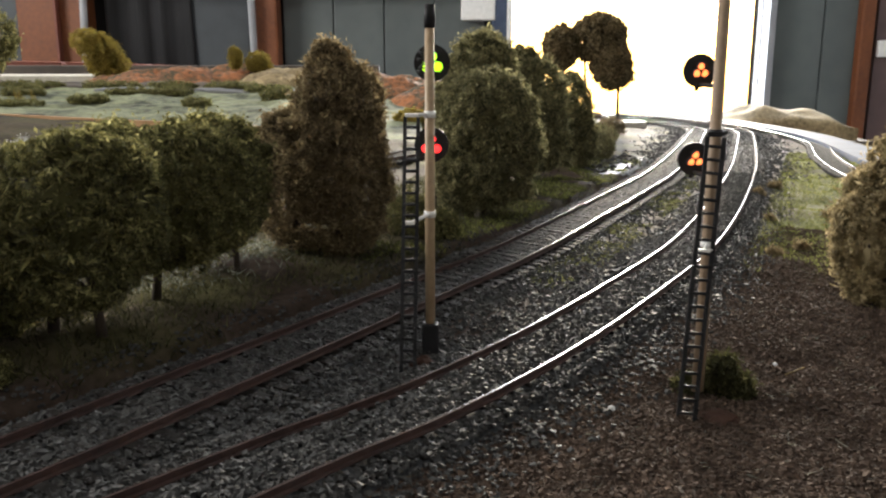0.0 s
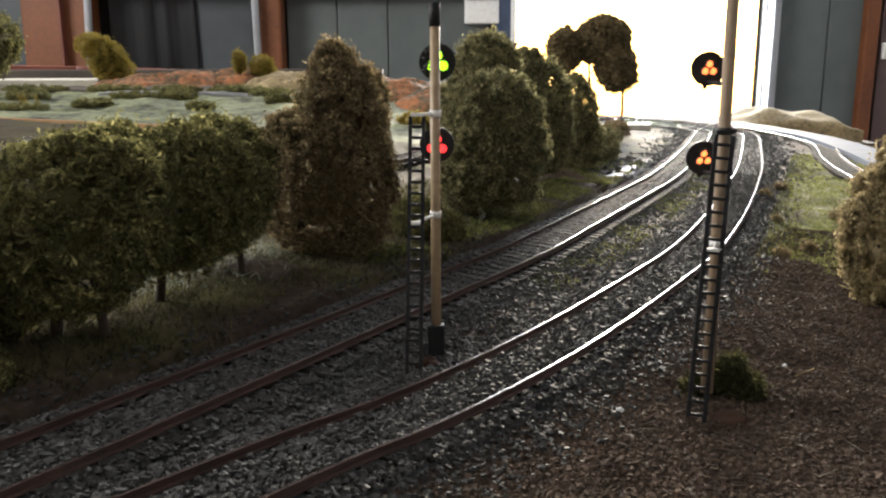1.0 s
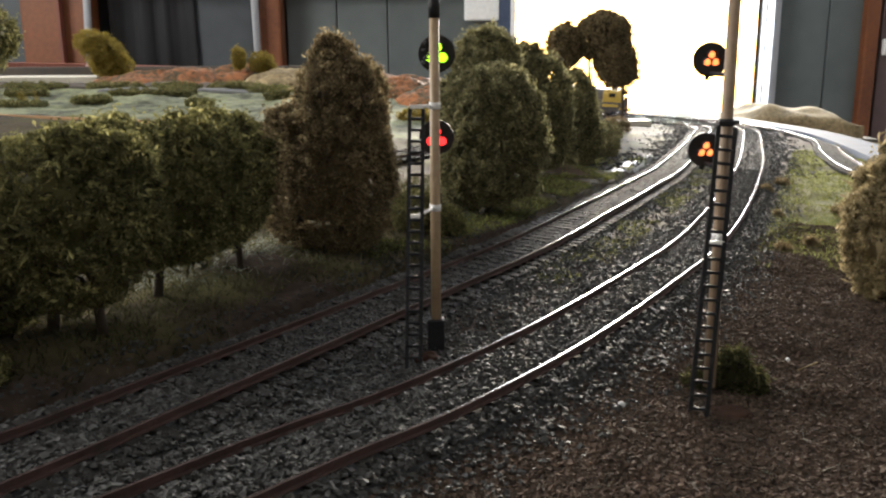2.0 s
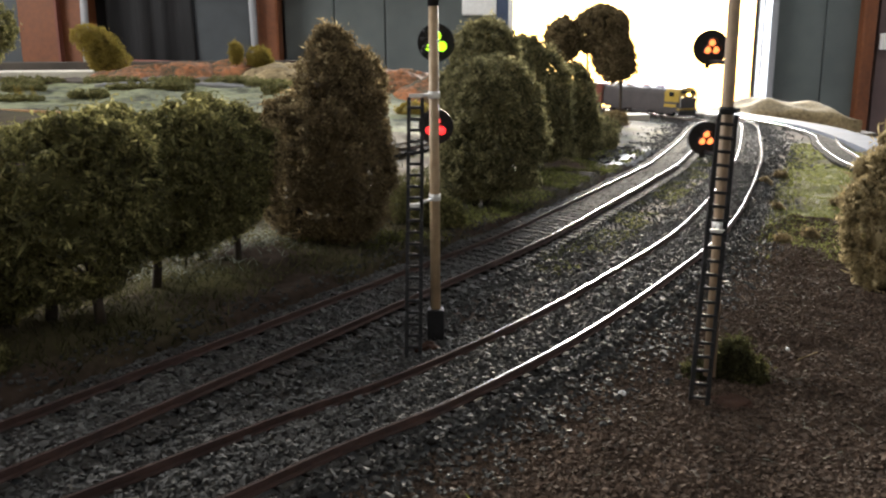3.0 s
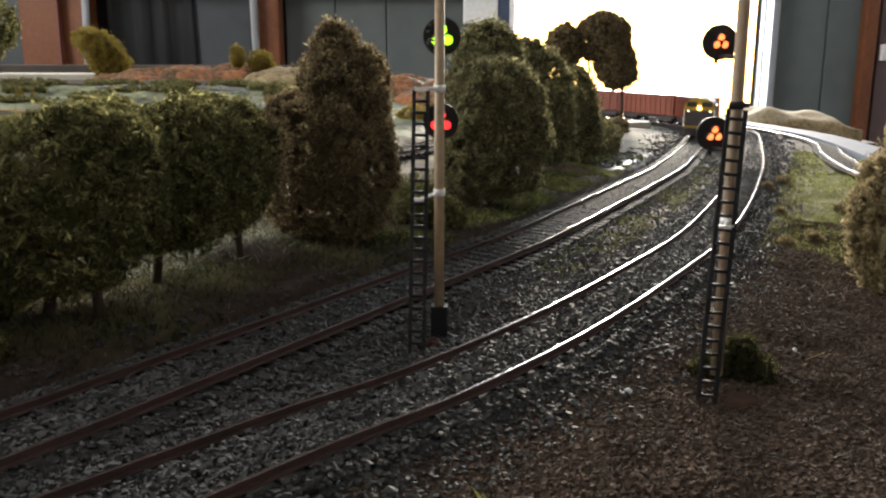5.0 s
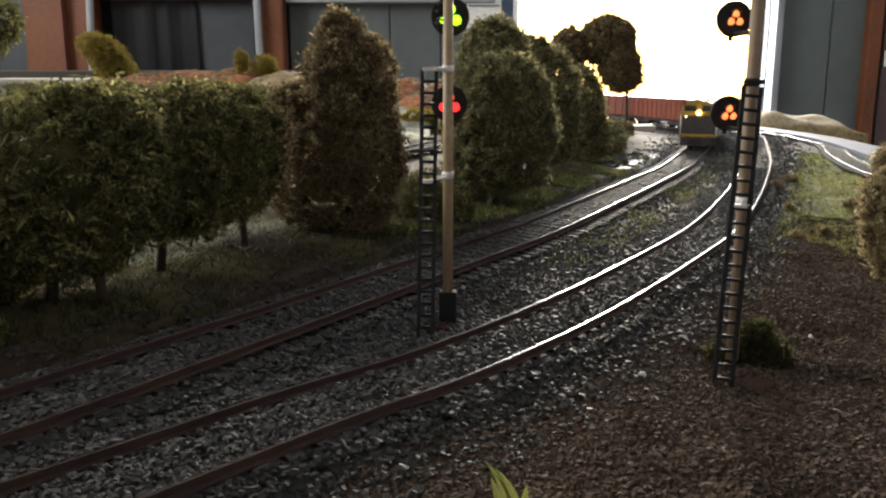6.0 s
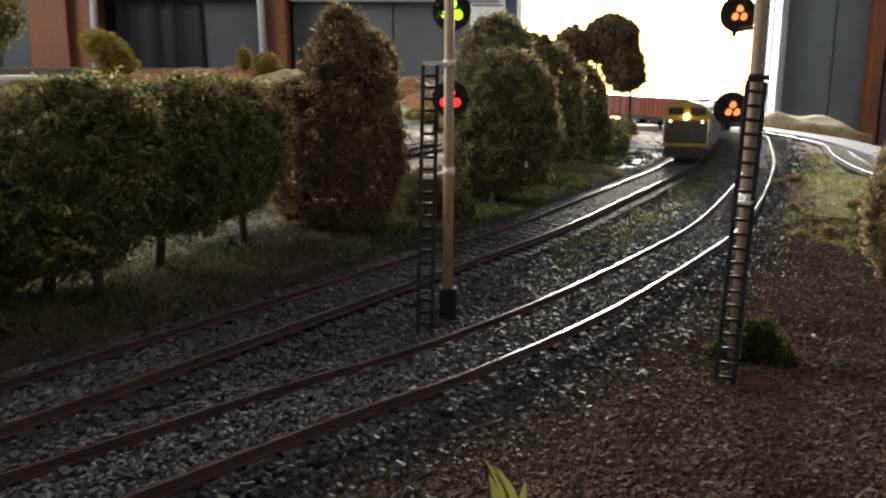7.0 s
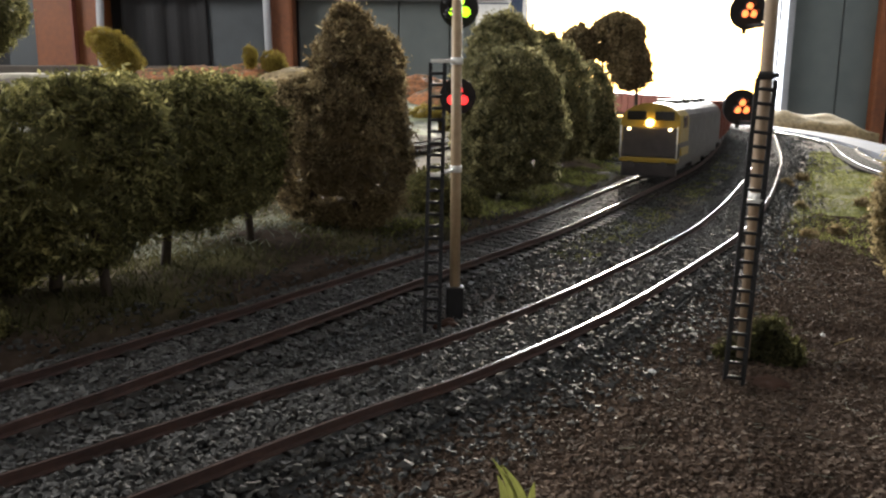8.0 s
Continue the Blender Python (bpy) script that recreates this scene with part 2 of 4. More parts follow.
def raw(name, verts, faces, mat, parent=None, label="", smooth=False):
    me = bpy.data.meshes.new(name)
    me.from_pydata(verts, [], faces)
    if smooth:
        me.polygons.foreach_set("use_smooth", [True] * len(me.polygons))
    me.materials.append(mat)
    ob = new(name, me)
    if parent:
        ob.parent = parent
    if label:
        ob["label"] = label
    return ob


def box(bm, x0, y0, z0, x1, y1, z1, bevel=0.0, m=None, index=0):
    r = bmesh.ops.create_cube(bm, size=1)
    vs = r["verts"]
    for v in vs:
        v.co = Vector(((x0 + x1) / 2 + v.co.x * (x1 - x0), (y0 + y1) / 2 + v.co.y * (y1 - y0), (z0 + z1) / 2 + v.co.z * (z1 - z0)))
    fs = {f for v in vs for f in v.link_faces}
    if bevel:
        es = list({e for v in vs for e in v.link_edges})
        out = bmesh.ops.bevel(bm, geom=es, offset=bevel, segments=2, affect="EDGES", profile=0.6)
        fs |= set(out["faces"])
        vs = list({v for f in fs if f.is_valid for v in f.verts})
    for f in fs:
        if f.is_valid:
            f.material_index = index
    if m:
        bmesh.ops.transform(bm, matrix=m, verts=[v for v in vs if v.is_valid])
    return bm


def tube(bm, a, b, r0, r1=None, seg=10, index=0):
    a, b = Vector(a), Vector(b)
    r1 = r0 if r1 is None else r1
    turn = (b - a).to_track_quat("Z", "Y").to_matrix().to_4x4()
    r = bmesh.ops.create_cone(bm, cap_ends=True, segments=seg, radius1=r0, radius2=r1, depth=(b - a).length, matrix=Matrix.Translation((a + b) / 2) @ turn)
    for f in {f for v in r["verts"] for f in v.link_faces}:
        f.material_index = index
        f.smooth = len(f.verts) == 4
    return bm


def empty(name, x, y, z, label, category, group="", kind=""):
    e = new(name)
    e.empty_display_size = 0.01
    e.matrix_basis = pose(x, y, z)
    return tagged(e, label, category, group, kind)


# ---- the layout's ground ----
def ditch(x, y):
    """A narrow hollow along the foot of the bank, on the tree side of the far track: 0 to 1."""
    co, i, d = NEAREST[id(MAIN)].find((x, y, 0))
    way = heading(MAIN, i)
    if y > 0.7 or (x - co.x) * way.y - (y - co.y) * way.x > 0:
        return 0.0
    off = d - 0.0235 - 0.003 * noise.noise((x * 30, y * 30, 8))
    return math.exp(-(off / 0.0026) ** 2)


def over_ground(x, y):
    """The sheet itself, with small unevenness away from the rails."""
    d = min(gap_to(MAIN, x, y), gap_to(NEAR, x, y))
    rough = min(1.0, max(0.0, (d - 0.016) / 0.02))
    z = ground_z(x, y)
    z += rough * (0.0035 * noise.noise((x * 22, y * 22, 0.3)) + 0.0012 * noise.noise((x * 90, y * 90, 4)))
    z -= 0.0012 * min(1, max(0, (d - 0.014) / 0.006))
    return z - 0.0065 * ditch(x, y)


def build_ground():
    def lines(stops):
        out = [stops[0][0]]
        for (a, _), (b, step) in zip(stops, stops[1:]):
            k = max(1, round((b - a) / step))
            out += [a + (b - a) * (i + 1) / k for i in range(k)]
        return out
    xs = lines([(-1.2, 0), (-0.3, 0.03), (-0.12, 0.006), (0.2, 0.0025), (0.49, 0.008)])
    ys = lines([(-0.35, 0), (0.06, 0.03), (0.45, 0.0025), (0.8, 0.006), (1.62, 0.015)])
    verts, cover = [], []
    for y in ys:
        for x in xs:
            da, db = gap_to(MAIN, x, y), gap_to(NEAR, x, y)
            wob = 0.006 * noise.noise((x * 40, y * 40, 1))
            d = min(da, db)
            z = over_ground(x, y)
            stone = min(1, max(0, (0.022 + wob - d) / 0.006))
            left_of = x < 0.52 * (y - 0.10) - 0.07 and y < 0.55 or (y >= 0.55 and x < 0.16 + 0.36 * (y - 0.55))
            grass = 0.0
            if left_of and d > 0.018:
                grass = min(1, (d - 0.018) / 0.012) * (0.10 + 0.4 * noise.noise((x * 30, y * 30, 7)))
            right = min(1, max(0, (x - (0.118 + 0.42 * (y - 0.33)) + 0.02 * noise.noise((x * 25, y * 25, 11))) / 0.03)) * min(1, max(0, (y - 0.30) / 0.05)) * min(1, max(0, (1.05 - y) / 0.25))
            if d > 0.02:
                grass = max(grass, right * (0.8 + 0.6 * noise.noise((x * 35, y * 35, 2))))
            mid = da < 0.035 and db < 0.045 and y > 0.33
            if mid and d > 0.012:
                grass = max(grass, 0.5 * max(0, noise.noise((x * 45, y * 45, 5)) + 0.2))
            # pale cover round the wet mud: reflected window light put into the colour
            pale = max(0, 1 - (((x - 0.135 - 0.45 * (y - 0.66)) / 0.014) ** 2 + ((y - 0.66) / 0.085) ** 2)) if y > 0.5 else 0
            pale = min(1, 0.8 * pale * (0.8 + 0.9 * noise.noise((x * 80, y * 80, 9))))
            if y > 0.72 and x < 0.30 + 0.3 * (y - 0.72):
                stone = max(stone, 0.6 * min(1, (y - 0.72) / 0.1))
            grass *= 1 - ditch(x, y)
            verts.append((x, y, z))
            cover.append((stone, min(1, max(0, grass)), max(0, pale), 1))
    w = len(xs)
    faces = [(j * w + i, j * w + i + 1, (j + 1) * w + i + 1, (j + 1) * w + i) for j in range(len(ys) - 1) for i in range(w - 1)]
    ob = raw("ground", verts, faces, ground_material(), smooth=True)
    layer = ob.data.color_attributes.new("cover", "FLOAT_COLOR", "POINT")
    layer.data.foreach_set("color", [c for row in cover for c in row])
    tagged(ob, "model railway scenery ground of brown scatter, ballast and flock", "ground", kind="structure")


# ---- railway track ----
PROFILE = [(-0.00095, 0.0008), (-0.00095, 0.0010), (-0.00025, 0.0012), (-0.00025, 0.0020), (-0.00038, 0.0021), (-0.00038, 0.00248), (-0.0001, 0.0026),
           (0.0001, 0.0026), (0.00038, 0.00248), (0.00038, 0.0021), (0.00025, 0.0020), (0.00025, 0.0012), (0.00095, 0.0010), (0.00095, 0.0008)]


def build_track(line, label, sleepers, polished=(6,), sunk=0.0, gauge=0.0165):
    track = empty("railway_track", 0, 0, 0, label, "track", "tracks of the layout")
    for side in (-1, 1):
        verts, faces, tops = [], [], []
        k = len(PROFILE)
        for i, p in enumerate(line):
            d = heading(line, i)
            nrm = Vector((d.y, -d.x))
            z = ground_z(p.x, p.y) + 0.0006
            for u, h in PROFILE:
                q = p + nrm * (side * (gauge / 2 + 0.0005) + u)
                verts.append((q.x, q.y, z + h))
        for i in range(len(line) - 1):
            for j in range(k - 1):
                faces.append((i * k + j, (i + 1) * k + j, (i + 1) * k + j + 1, i * k + j + 1))
                tops.append(1 if j in polished else 0)
        ob = raw("rail", verts, faces, RUST, track, "rusty rail with a polished top")
        ob.data.materials.append(RAIL_TOP)
        ob.data.polygons.foreach_set("material_index", tops)
    bm = box(bmesh.new(), -0.0145, -0.0014, -0.0012, 0.0145, 0.0014, 0.0014, 0.0002)
    first, length = None, 0.0
    step = 0.0062
    count = 0
    while count < sleepers and int(length / 0.004) < len(line) - 1:
        i = int(length / 0.004)
        p, d = line[i].lerp(line[i + 1], length / 0.004 - i), heading(line, i)
        if first is None:
            first = part("sleeper", bm, SLEEPER, track)
            ob = first
        else:
            ob = new("sleeper", first.data)
            ob.parent = track
        ob.matrix_basis = pose(p.x, p.y, ground_z(p.x, p.y) + (0.00015 if 0.27 < p.y < 0.9 else 0.0) - sunk * random.uniform(0.6, 1.2), 0, 3.4, math.degrees(math.atan2(d.y, d.x)) - 90 + random.uniform(-2, 2))
        length += step
        count += 1
    return track


# ---- foliage ----
def flakes(points, normals, size, rng, spread=0.9):
    """Small bent leaf flakes, two triangles each, one at every point."""
    n = len(points)
    d = normals + rng.normal(0, spread, (n, 3))
    d /= np.linalg.norm(d, axis=1)[:, None] + 1e-9
    s = np.cross(d, rng.normal(0, 1, (n, 3)))
    s /= np.linalg.norm(s, axis=1)[:, None] + 1e-9
    u = np.cross(d, s)
    r = size * rng.uniform(0.5, 1.35, (n, 1))
    long = np.where(rng.random((n, 1)) < 0.08, 2.5, 1.0)
    v = np.empty((n, 4, 3))
    v[:, 0] = points - u * r * long
    v[:, 1] = points + s * r * 0.42 + d * r * 0.25
    v[:, 2] = points + u * r * long
    v[:, 3] = points - s * r * 0.42 + d * r * 0.25
    base = np.arange(n)[:, None] * 4
    f = np.concatenate([base + [0, 1, 2], base + [0, 2, 3]])
    return v.reshape(-1, 3), f


def swollen(d, power):
    """Unit directions pushed out to a rounder (2) or boxier (over 2) shell."""
    return d / ((np.abs(d) ** power).sum(axis=1) ** (1 / power))[:, None]


def crown_mesh(blobs, count, size, seed, lump=0.0021):
    """Small tufts all over the large forms, each covered with flakes that face outwards, and a few stray sprigs."""
    rng = np.random.default_rng(seed)
    b = np.array([(*e, 2.3)[:7] if len(e) == 6 else e for e in blobs])
    share = (b[:, 3] * b[:, 5])
    tufts = max(60, int(1.3 * sum(4 * math.pi * e[3] * e[5] for e in b) / (math.pi * lump * lump)))
    k = rng.choice(len(b), tufts, p=share / share.sum())
    d = rng.normal(0, 1, (tufts, 3))
    d /= np.linalg.norm(d, axis=1)[:, None]
    for power in set(b[:, 6]):
        mine = b[k, 6] == power
        d[mine] = swollen(d[mine], power)
    wave = np.array([noise.noise(Vector(v) * 3.1 + Vector((seed, j, 0))) for v, j in zip(d.tolist(), k.tolist())])
    fine = np.array([noise.noise(Vector(v) * 9.0 + Vector((j, seed, 3))) for v, j in zip(d.tolist(), k.tolist())])
    c = b[k, :3] + d * b[k, 3:6] * (0.92 + 0.16 * wave + 0.07 * fine + rng.uniform(-0.07, 0.05, tufts))[:, None]
    r = lump * rng.uniform(0.55, 1.45, tufts)
    which = rng.choice(tufts, count, p=r ** 2 / (r ** 2).sum())
    e = rng.normal(0, 1, (count, 3)) + 0.5 * d[which]
    e /= np.linalg.norm(e, axis=1)[:, None]
    reach = 1 - np.abs(rng.normal(0, 0.2, count)) + (rng.random(count) < 0.15) * rng.uniform(0.1, 1.5, count)
    p = c[which] + e * (r[which] * reach)[:, None]
    return flakes(p, e, size, rng, 0.75)


def core_mesh(blobs, seed, scale=0.62):
    bm = bmesh.new()
    for b in blobs:
        power = b[6] if len(b) > 6 else 2.3
        r = bmesh.ops.create_icosphere(bm, subdivisions=3, radius=1)
        for v in r["verts"]:
            k = scale * (1 + 0.10 * noise.noise(v.co * 2.1 + Vector((b[0] * 60, b[1] * 60, seed)))) / sum(abs(u) ** power for u in v.co) ** (1 / power)
            v.co = Vector((b[0] + v.co.x * k * b[3], b[1] + v.co.y * k * b[4], b[2] + v.co.z * k * b[5]))
    return bm


def build_tree(name, x, y, label, blobs, trunks, mat, count, size, seed, category="tree", group="trees and bushes of the layout"):
    """blobs and trunks in the tree's own space, its foot at the ground."""
    z = over_ground(x, y) - 0.0005
    tree = empty(name, x, y, z, label, category, group)
    for bx, by, tx, ty, top, r in trunks:
        bm = bmesh.new()
        a, b = Vector((bx, by, over_ground(x + bx, y + by) - z - 0.001)), Vector((tx, ty, top))
        mid = a.lerp(b, 0.5) + Vector((0.0012, -0.0008, 0))
        tube(bm, a, mid, r, r * 0.8, 9)
        tube(bm, mid, b, r * 0.8, r * 0.5, 9)
        for k in range(3):
            s = a.lerp(b, 0.55 + 0.12 * k)
            tube(bm, s, s + Vector((math.cos(k * 2.4 + seed), math.sin(k * 2.4 + seed), 0.9)) * r * 5, r * 0.4, r * 0.2, 6)
        part("trunk", bm, BARK, tree)
    v, f = crown_mesh(blobs, int(count * 2.5), size * 0.82, seed, 1.55 * size)
    crown = raw("crown", v.tolist(), f.tolist(), mat, tree)
    bm = core_mesh(blobs, seed)
    inner = bpy.data.meshes.new("inner_foliage")
    bm.to_mesh(inner)
    bm.free()
    inner.materials.append(mat)
    ob = new("inner_foliage", inner)
    ob.parent = crown
    return tree


# ---- the room round the layout ----
def plain(name, x0, y0, z0, x1, y1, z1, mat, label, category="wall", bevel=0.0):
    return tagged(part(name, box(bmesh.new(), x0, y0, z0, x1, y1, z1, bevel), mat), label, category, kind="structure")


def build_room():
    plain("floor", -2.6, -1.8, -1.06, 2.6, 3.1, -1.0, CONCRETE, "grey concrete floor of the room", "floor")
    plain("ceiling", -2.6, -1.8, 1.5, 2.6, 3.1, 1.56, PLASTER, "dull plaster ceiling", "ceiling")
    plain("wall_south", -2.5, -1.8, -1.0, 2.5, -1.7, 1.5, PLASTER, "dull plaster wall behind the layout")
    plain("wall_east", 2.4, -1.7, -1.0, 2.5, 2.8, 1.5, PLASTER, "dull plaster side wall")
    bm = bmesh.new()
    box(bm, -2.5, -1.7, -1.0, -2.4, 2.8, 0.5)
    box(bm, -2.5, -1.7, 1.4, -2.4, 2.8, 1.5)
    box(bm, -2.5, -1.7, 0.5, -2.4, 0.05, 1.4)
    box(bm, -2.5, 1.85, 0.5, -2.4, 2.8, 1.4)
    tagged(part("wall_west", bm, PLASTER), "dull plaster wall with a window opening", "wall", kind="structure")
    # north wall: boards on both sides of the window opening
    north = empty("wall_north", 0, 0, 0, "grey-green boarded wall with a bright window", "wall", kind="structure")
    bm = bmesh.new()
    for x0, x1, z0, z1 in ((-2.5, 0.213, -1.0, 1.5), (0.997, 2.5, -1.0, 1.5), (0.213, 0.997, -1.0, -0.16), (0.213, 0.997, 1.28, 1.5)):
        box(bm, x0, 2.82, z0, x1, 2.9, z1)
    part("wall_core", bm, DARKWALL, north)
    first = None
    for x0 in (-0.495, -0.338, -0.181, -0.024, 1.028, 1.185):
        ob = part("board", box(bmesh.new(), 0.0, 2.8, -0.9, 0.154, 2.818, 1.4, 0.004), PANEL, north) if first is None else new("board", first.data)
        first = first or ob
        ob.parent = north
        ob.location.x = x0
    w = empty("window_1", 0, 0, 0, "tall white-framed window full of glaring daylight", "window", kind="structure")
    for x0, x1, z0, z1, nm in ((0.150, 0.206, -0.22, 1.34, "window_frame"), (1.000, 1.024, -0.22, 1.34, "window_frame"), (0.206, 1.0, 1.28, 1.34, "window_frame"), (0.13, 1.06, -0.2, -0.16, "window_sill")):
        part(nm, box(bmesh.new(), x0, 2.765, z0, x1, 2.83, z1, 0.006), GREYFRAME if x0 > 0.9 else SLATE, w)
    part("window_frame", box(bmesh.new(), 0.196, 2.755, -0.16, 0.212, 2.80, 1.28, 0.004), WHITE, w, "white inner frame")
    # timber framing
    for x0, x1, y0, y1, z0, z1 in ((-1.285, -1.075, 2.72, 2.8, -1.0, 1.45), (-0.565, -0.5, 2.72, 2.8, -1.0, 1.45), (1.283, 1.328, 2.765, 2.8, -1.0, 1.45)):
        bm = box(bmesh.new(), x0, y0, z0, x1, y1, z1, 0.008)
        tagged(part("timber_post", bm, TIMBER), "orange-brown timber post against the wall", "post", "timber framing")
    tagged(part("timber_rail", box(bmesh.new(), -1.07, 2.72, 0.245, -0.568, 2.79, 0.32, 0.006), TIMBER), "orange-brown timber rail between the posts", "beam", "timber framing")
    tagged(part("shelf_rail", box(bmesh.new(), -0.496, 2.75, 0.235, 0.14, 2.798, 0.268, 0.004), GREYFRAME), "pale grey horizontal rail on the boarded wall", "rail")
    bm = box(bmesh.new(), -1.16, 2.69, -0.05, -1.152, 2.719, 1.3, 0.002)
    tagged(part("door_trim", bm, FASCIA), "dark red strip on the timber", "trim", kind="structure")
    bm = box(bmesh.new(), -1.40, 2.78, -0.9, -1.29, 2.818, 1.4, 0.004)
    tagged(part("wall_panel", bm, BLUEDARK), "dark blue-grey wall panel", "panel")
    bm = box(bmesh.new(), -0.80, 2.785, -0.9, -0.60, 2.818, 1.4, 0.004)
    tagged(part("wall_panel", bm, BLUEDARK), "dark blue-grey wall panel beside a post", "panel")
    tagged(part("wall_panel", box(bmesh.new(), 1.342, 2.785, -0.9, 1.72, 2.818, 1.4, 0.004), PURPLE), "dull purple-brown panel beside a timber post", "panel")
    tagged(part("wall_socket", box(bmesh.new(), 1.345, 2.765, 0.045, 1.43, 2.784, 0.095, 0.004), WHITE), "small white socket plate on the panel", "socket")
    for x, lean in ((-1.065, 0.03), (-0.575, -0.012)):
        tagged(part("white_pipe", tube(bmesh.new(), (x - lean, 2.70, -0.4), (x + lean, 2.70, 1.2), 0.0110, seg=14), GREYPIPE), "white plastic pipe standing by the wall", "pipe", "white pipes")
    bm = box(bmesh.new(), 0.055, 2.76, 0.155, 0.160, 2.80, 0.30, 0.006)
    sw = tagged(part("switch_box", bm, WHITE), "white electrical box on the boarded wall", "box")
    part("cover_seam", box(bmesh.new(), 0.06, 2.756, 0.225, 0.155, 2.762, 0.228), SLATE, sw)
    # black curtain in the dark bay
    bm = bmesh.new()
    n = 30
    rows = [[bm.verts.new((-1.04 + 0.235 * i / n + 0.05 * (1 - k) * i / n, 2.78 - 0.007 * math.sin(i * 0.7 + 0.8 * math.sin(i * 0.37)) - 0.002 * math.sin(i * 2.3), -0.5 + 1.9 * k)) for i in range(n + 1)] for k in (0, 0.5, 1)]
    for a, b in zip(rows, rows[1:]):
        for i in range(n):
            bm.faces.new((a[i], a[i + 1], b[i + 1], b[i]))
    c = tagged(part("black_curtain", bm, DARKWALL, smooth=True), "black cloth hanging between two timber posts", "curtain")
    solid = c.modifiers.new("thickness", "SOLIDIFY")
    solid.thickness = 0.004


GREYFRAME = surface("grey_window_paint", (0.2, 0.21, 0.23), (0.3, 0.31, 0.33), 5, 0.6, 0, 0.1)
PURPLE = surface("purple_brown_paint", (0.07, 0.042, 0.042), (0.11, 0.07, 0.068), 4, 0.5, 0, 0.1)
BLUEDARK = surface("dark_blue_grey_paint", (0.03, 0.036, 0.042), (0.05, 0.06, 0.066), 4, 0.5, 0, 0.1)


def build_bench():
    """The baseboard under the scenery and its legs."""
    b = empty("layout_table", 0, 0, 0, "timber baseboard carrying the model railway", "table")
    bm = bmesh.new()
    box(bm, -1.2, -0.35, -0.17, 0.49, 1.62, -0.09)
    part("board", bm, PLY, b)
    part("fascia", box(bmesh.new(), 0.49, -0.35, -0.19, 0.505, 1.62, -0.045, 0.002), FASCIA, b)
    part("fascia", box(bmesh.new(), -1.2, -0.365, -0.19, 0.505, -0.35, 0.0, 0.002), FASCIA, b)
    part("corner_board", box(bmesh.new(), 0.507, 1.40, -0.11, 0.69, 1.63, -0.072, 0.002), BACKEDGE, b)
    part("fascia", box(bmesh.new(), -1.215, -0.35, -0.19, -1.2, 1.62, 0.036, 0.002), FASCIA, b)
    part("fascia", box(bmesh.new(), -1.2, 1.62, -0.19, -0.1, 1.635, -0.002, 0.002), FASCIA, b)
    part("fascia", box(bmesh.new(), -0.1, 1.62, -0.19, 0.505, 1.635, -0.052, 0.002), FASCIA, b)
    for x in (-1.1, 0.4):
        for y in (-0.25, 1.5):
            part("leg", box(bmesh.new(), x - 0.03, y - 0.03, -1.0, x + 0.03, y + 0.03, -0.17, 0.004), TIMBER, b)


# ---- raised meadow board and its hills ----
def meadow_z(x, y):
    return 0.014 + 0.017 * min(1, max(0, (y - 0.72) / 0.5)) - 0.02 * min(1, max(0, (x + 0.16) / 0.16))


def patch(name, x0, x1, y0, y1, nx, ny, height, mat, skirt, label, category, edge=None):
    verts = []
    for j in range(ny + 1):
        for i in range(nx + 1):
            u, v = i / nx, j / ny
            x, y = x0 + (x1 - x0) * u, y0 + (y1 - y0) * v
            if edge:
                y = edge(x) + (y1 - edge(x)) * v
            verts.append((x, y, height(x, y, u, v)))
    w = nx + 1
    faces = [(j * w + i, j * w + i + 1, (j + 1) * w + i + 1, (j + 1) * w + i) for j in range(ny) for i in range(nx)]
    rim = [i for i in range(w)] + [j * w + nx for j in range(1, ny + 1)] + [ny * w + i for i in range(nx - 1, -1, -1)] + [j * w for j in range(ny - 1, 0, -1)]
    base = len(verts)
    verts += [(verts[k][0], verts[k][1], skirt) for k in rim]
    m = len(rim)
    faces += [(rim[k], base + k, base + (k + 1) % m, rim[(k + 1) % m]) for k in range(m)]
    ob = raw(name, verts, faces, mat, smooth=True)
    if category:
        return tagged(ob, label, category)
    return tagged(ob, label)


def board_edge(x):
    return 0.690 + max(0, -0.153 - x) * 0.36


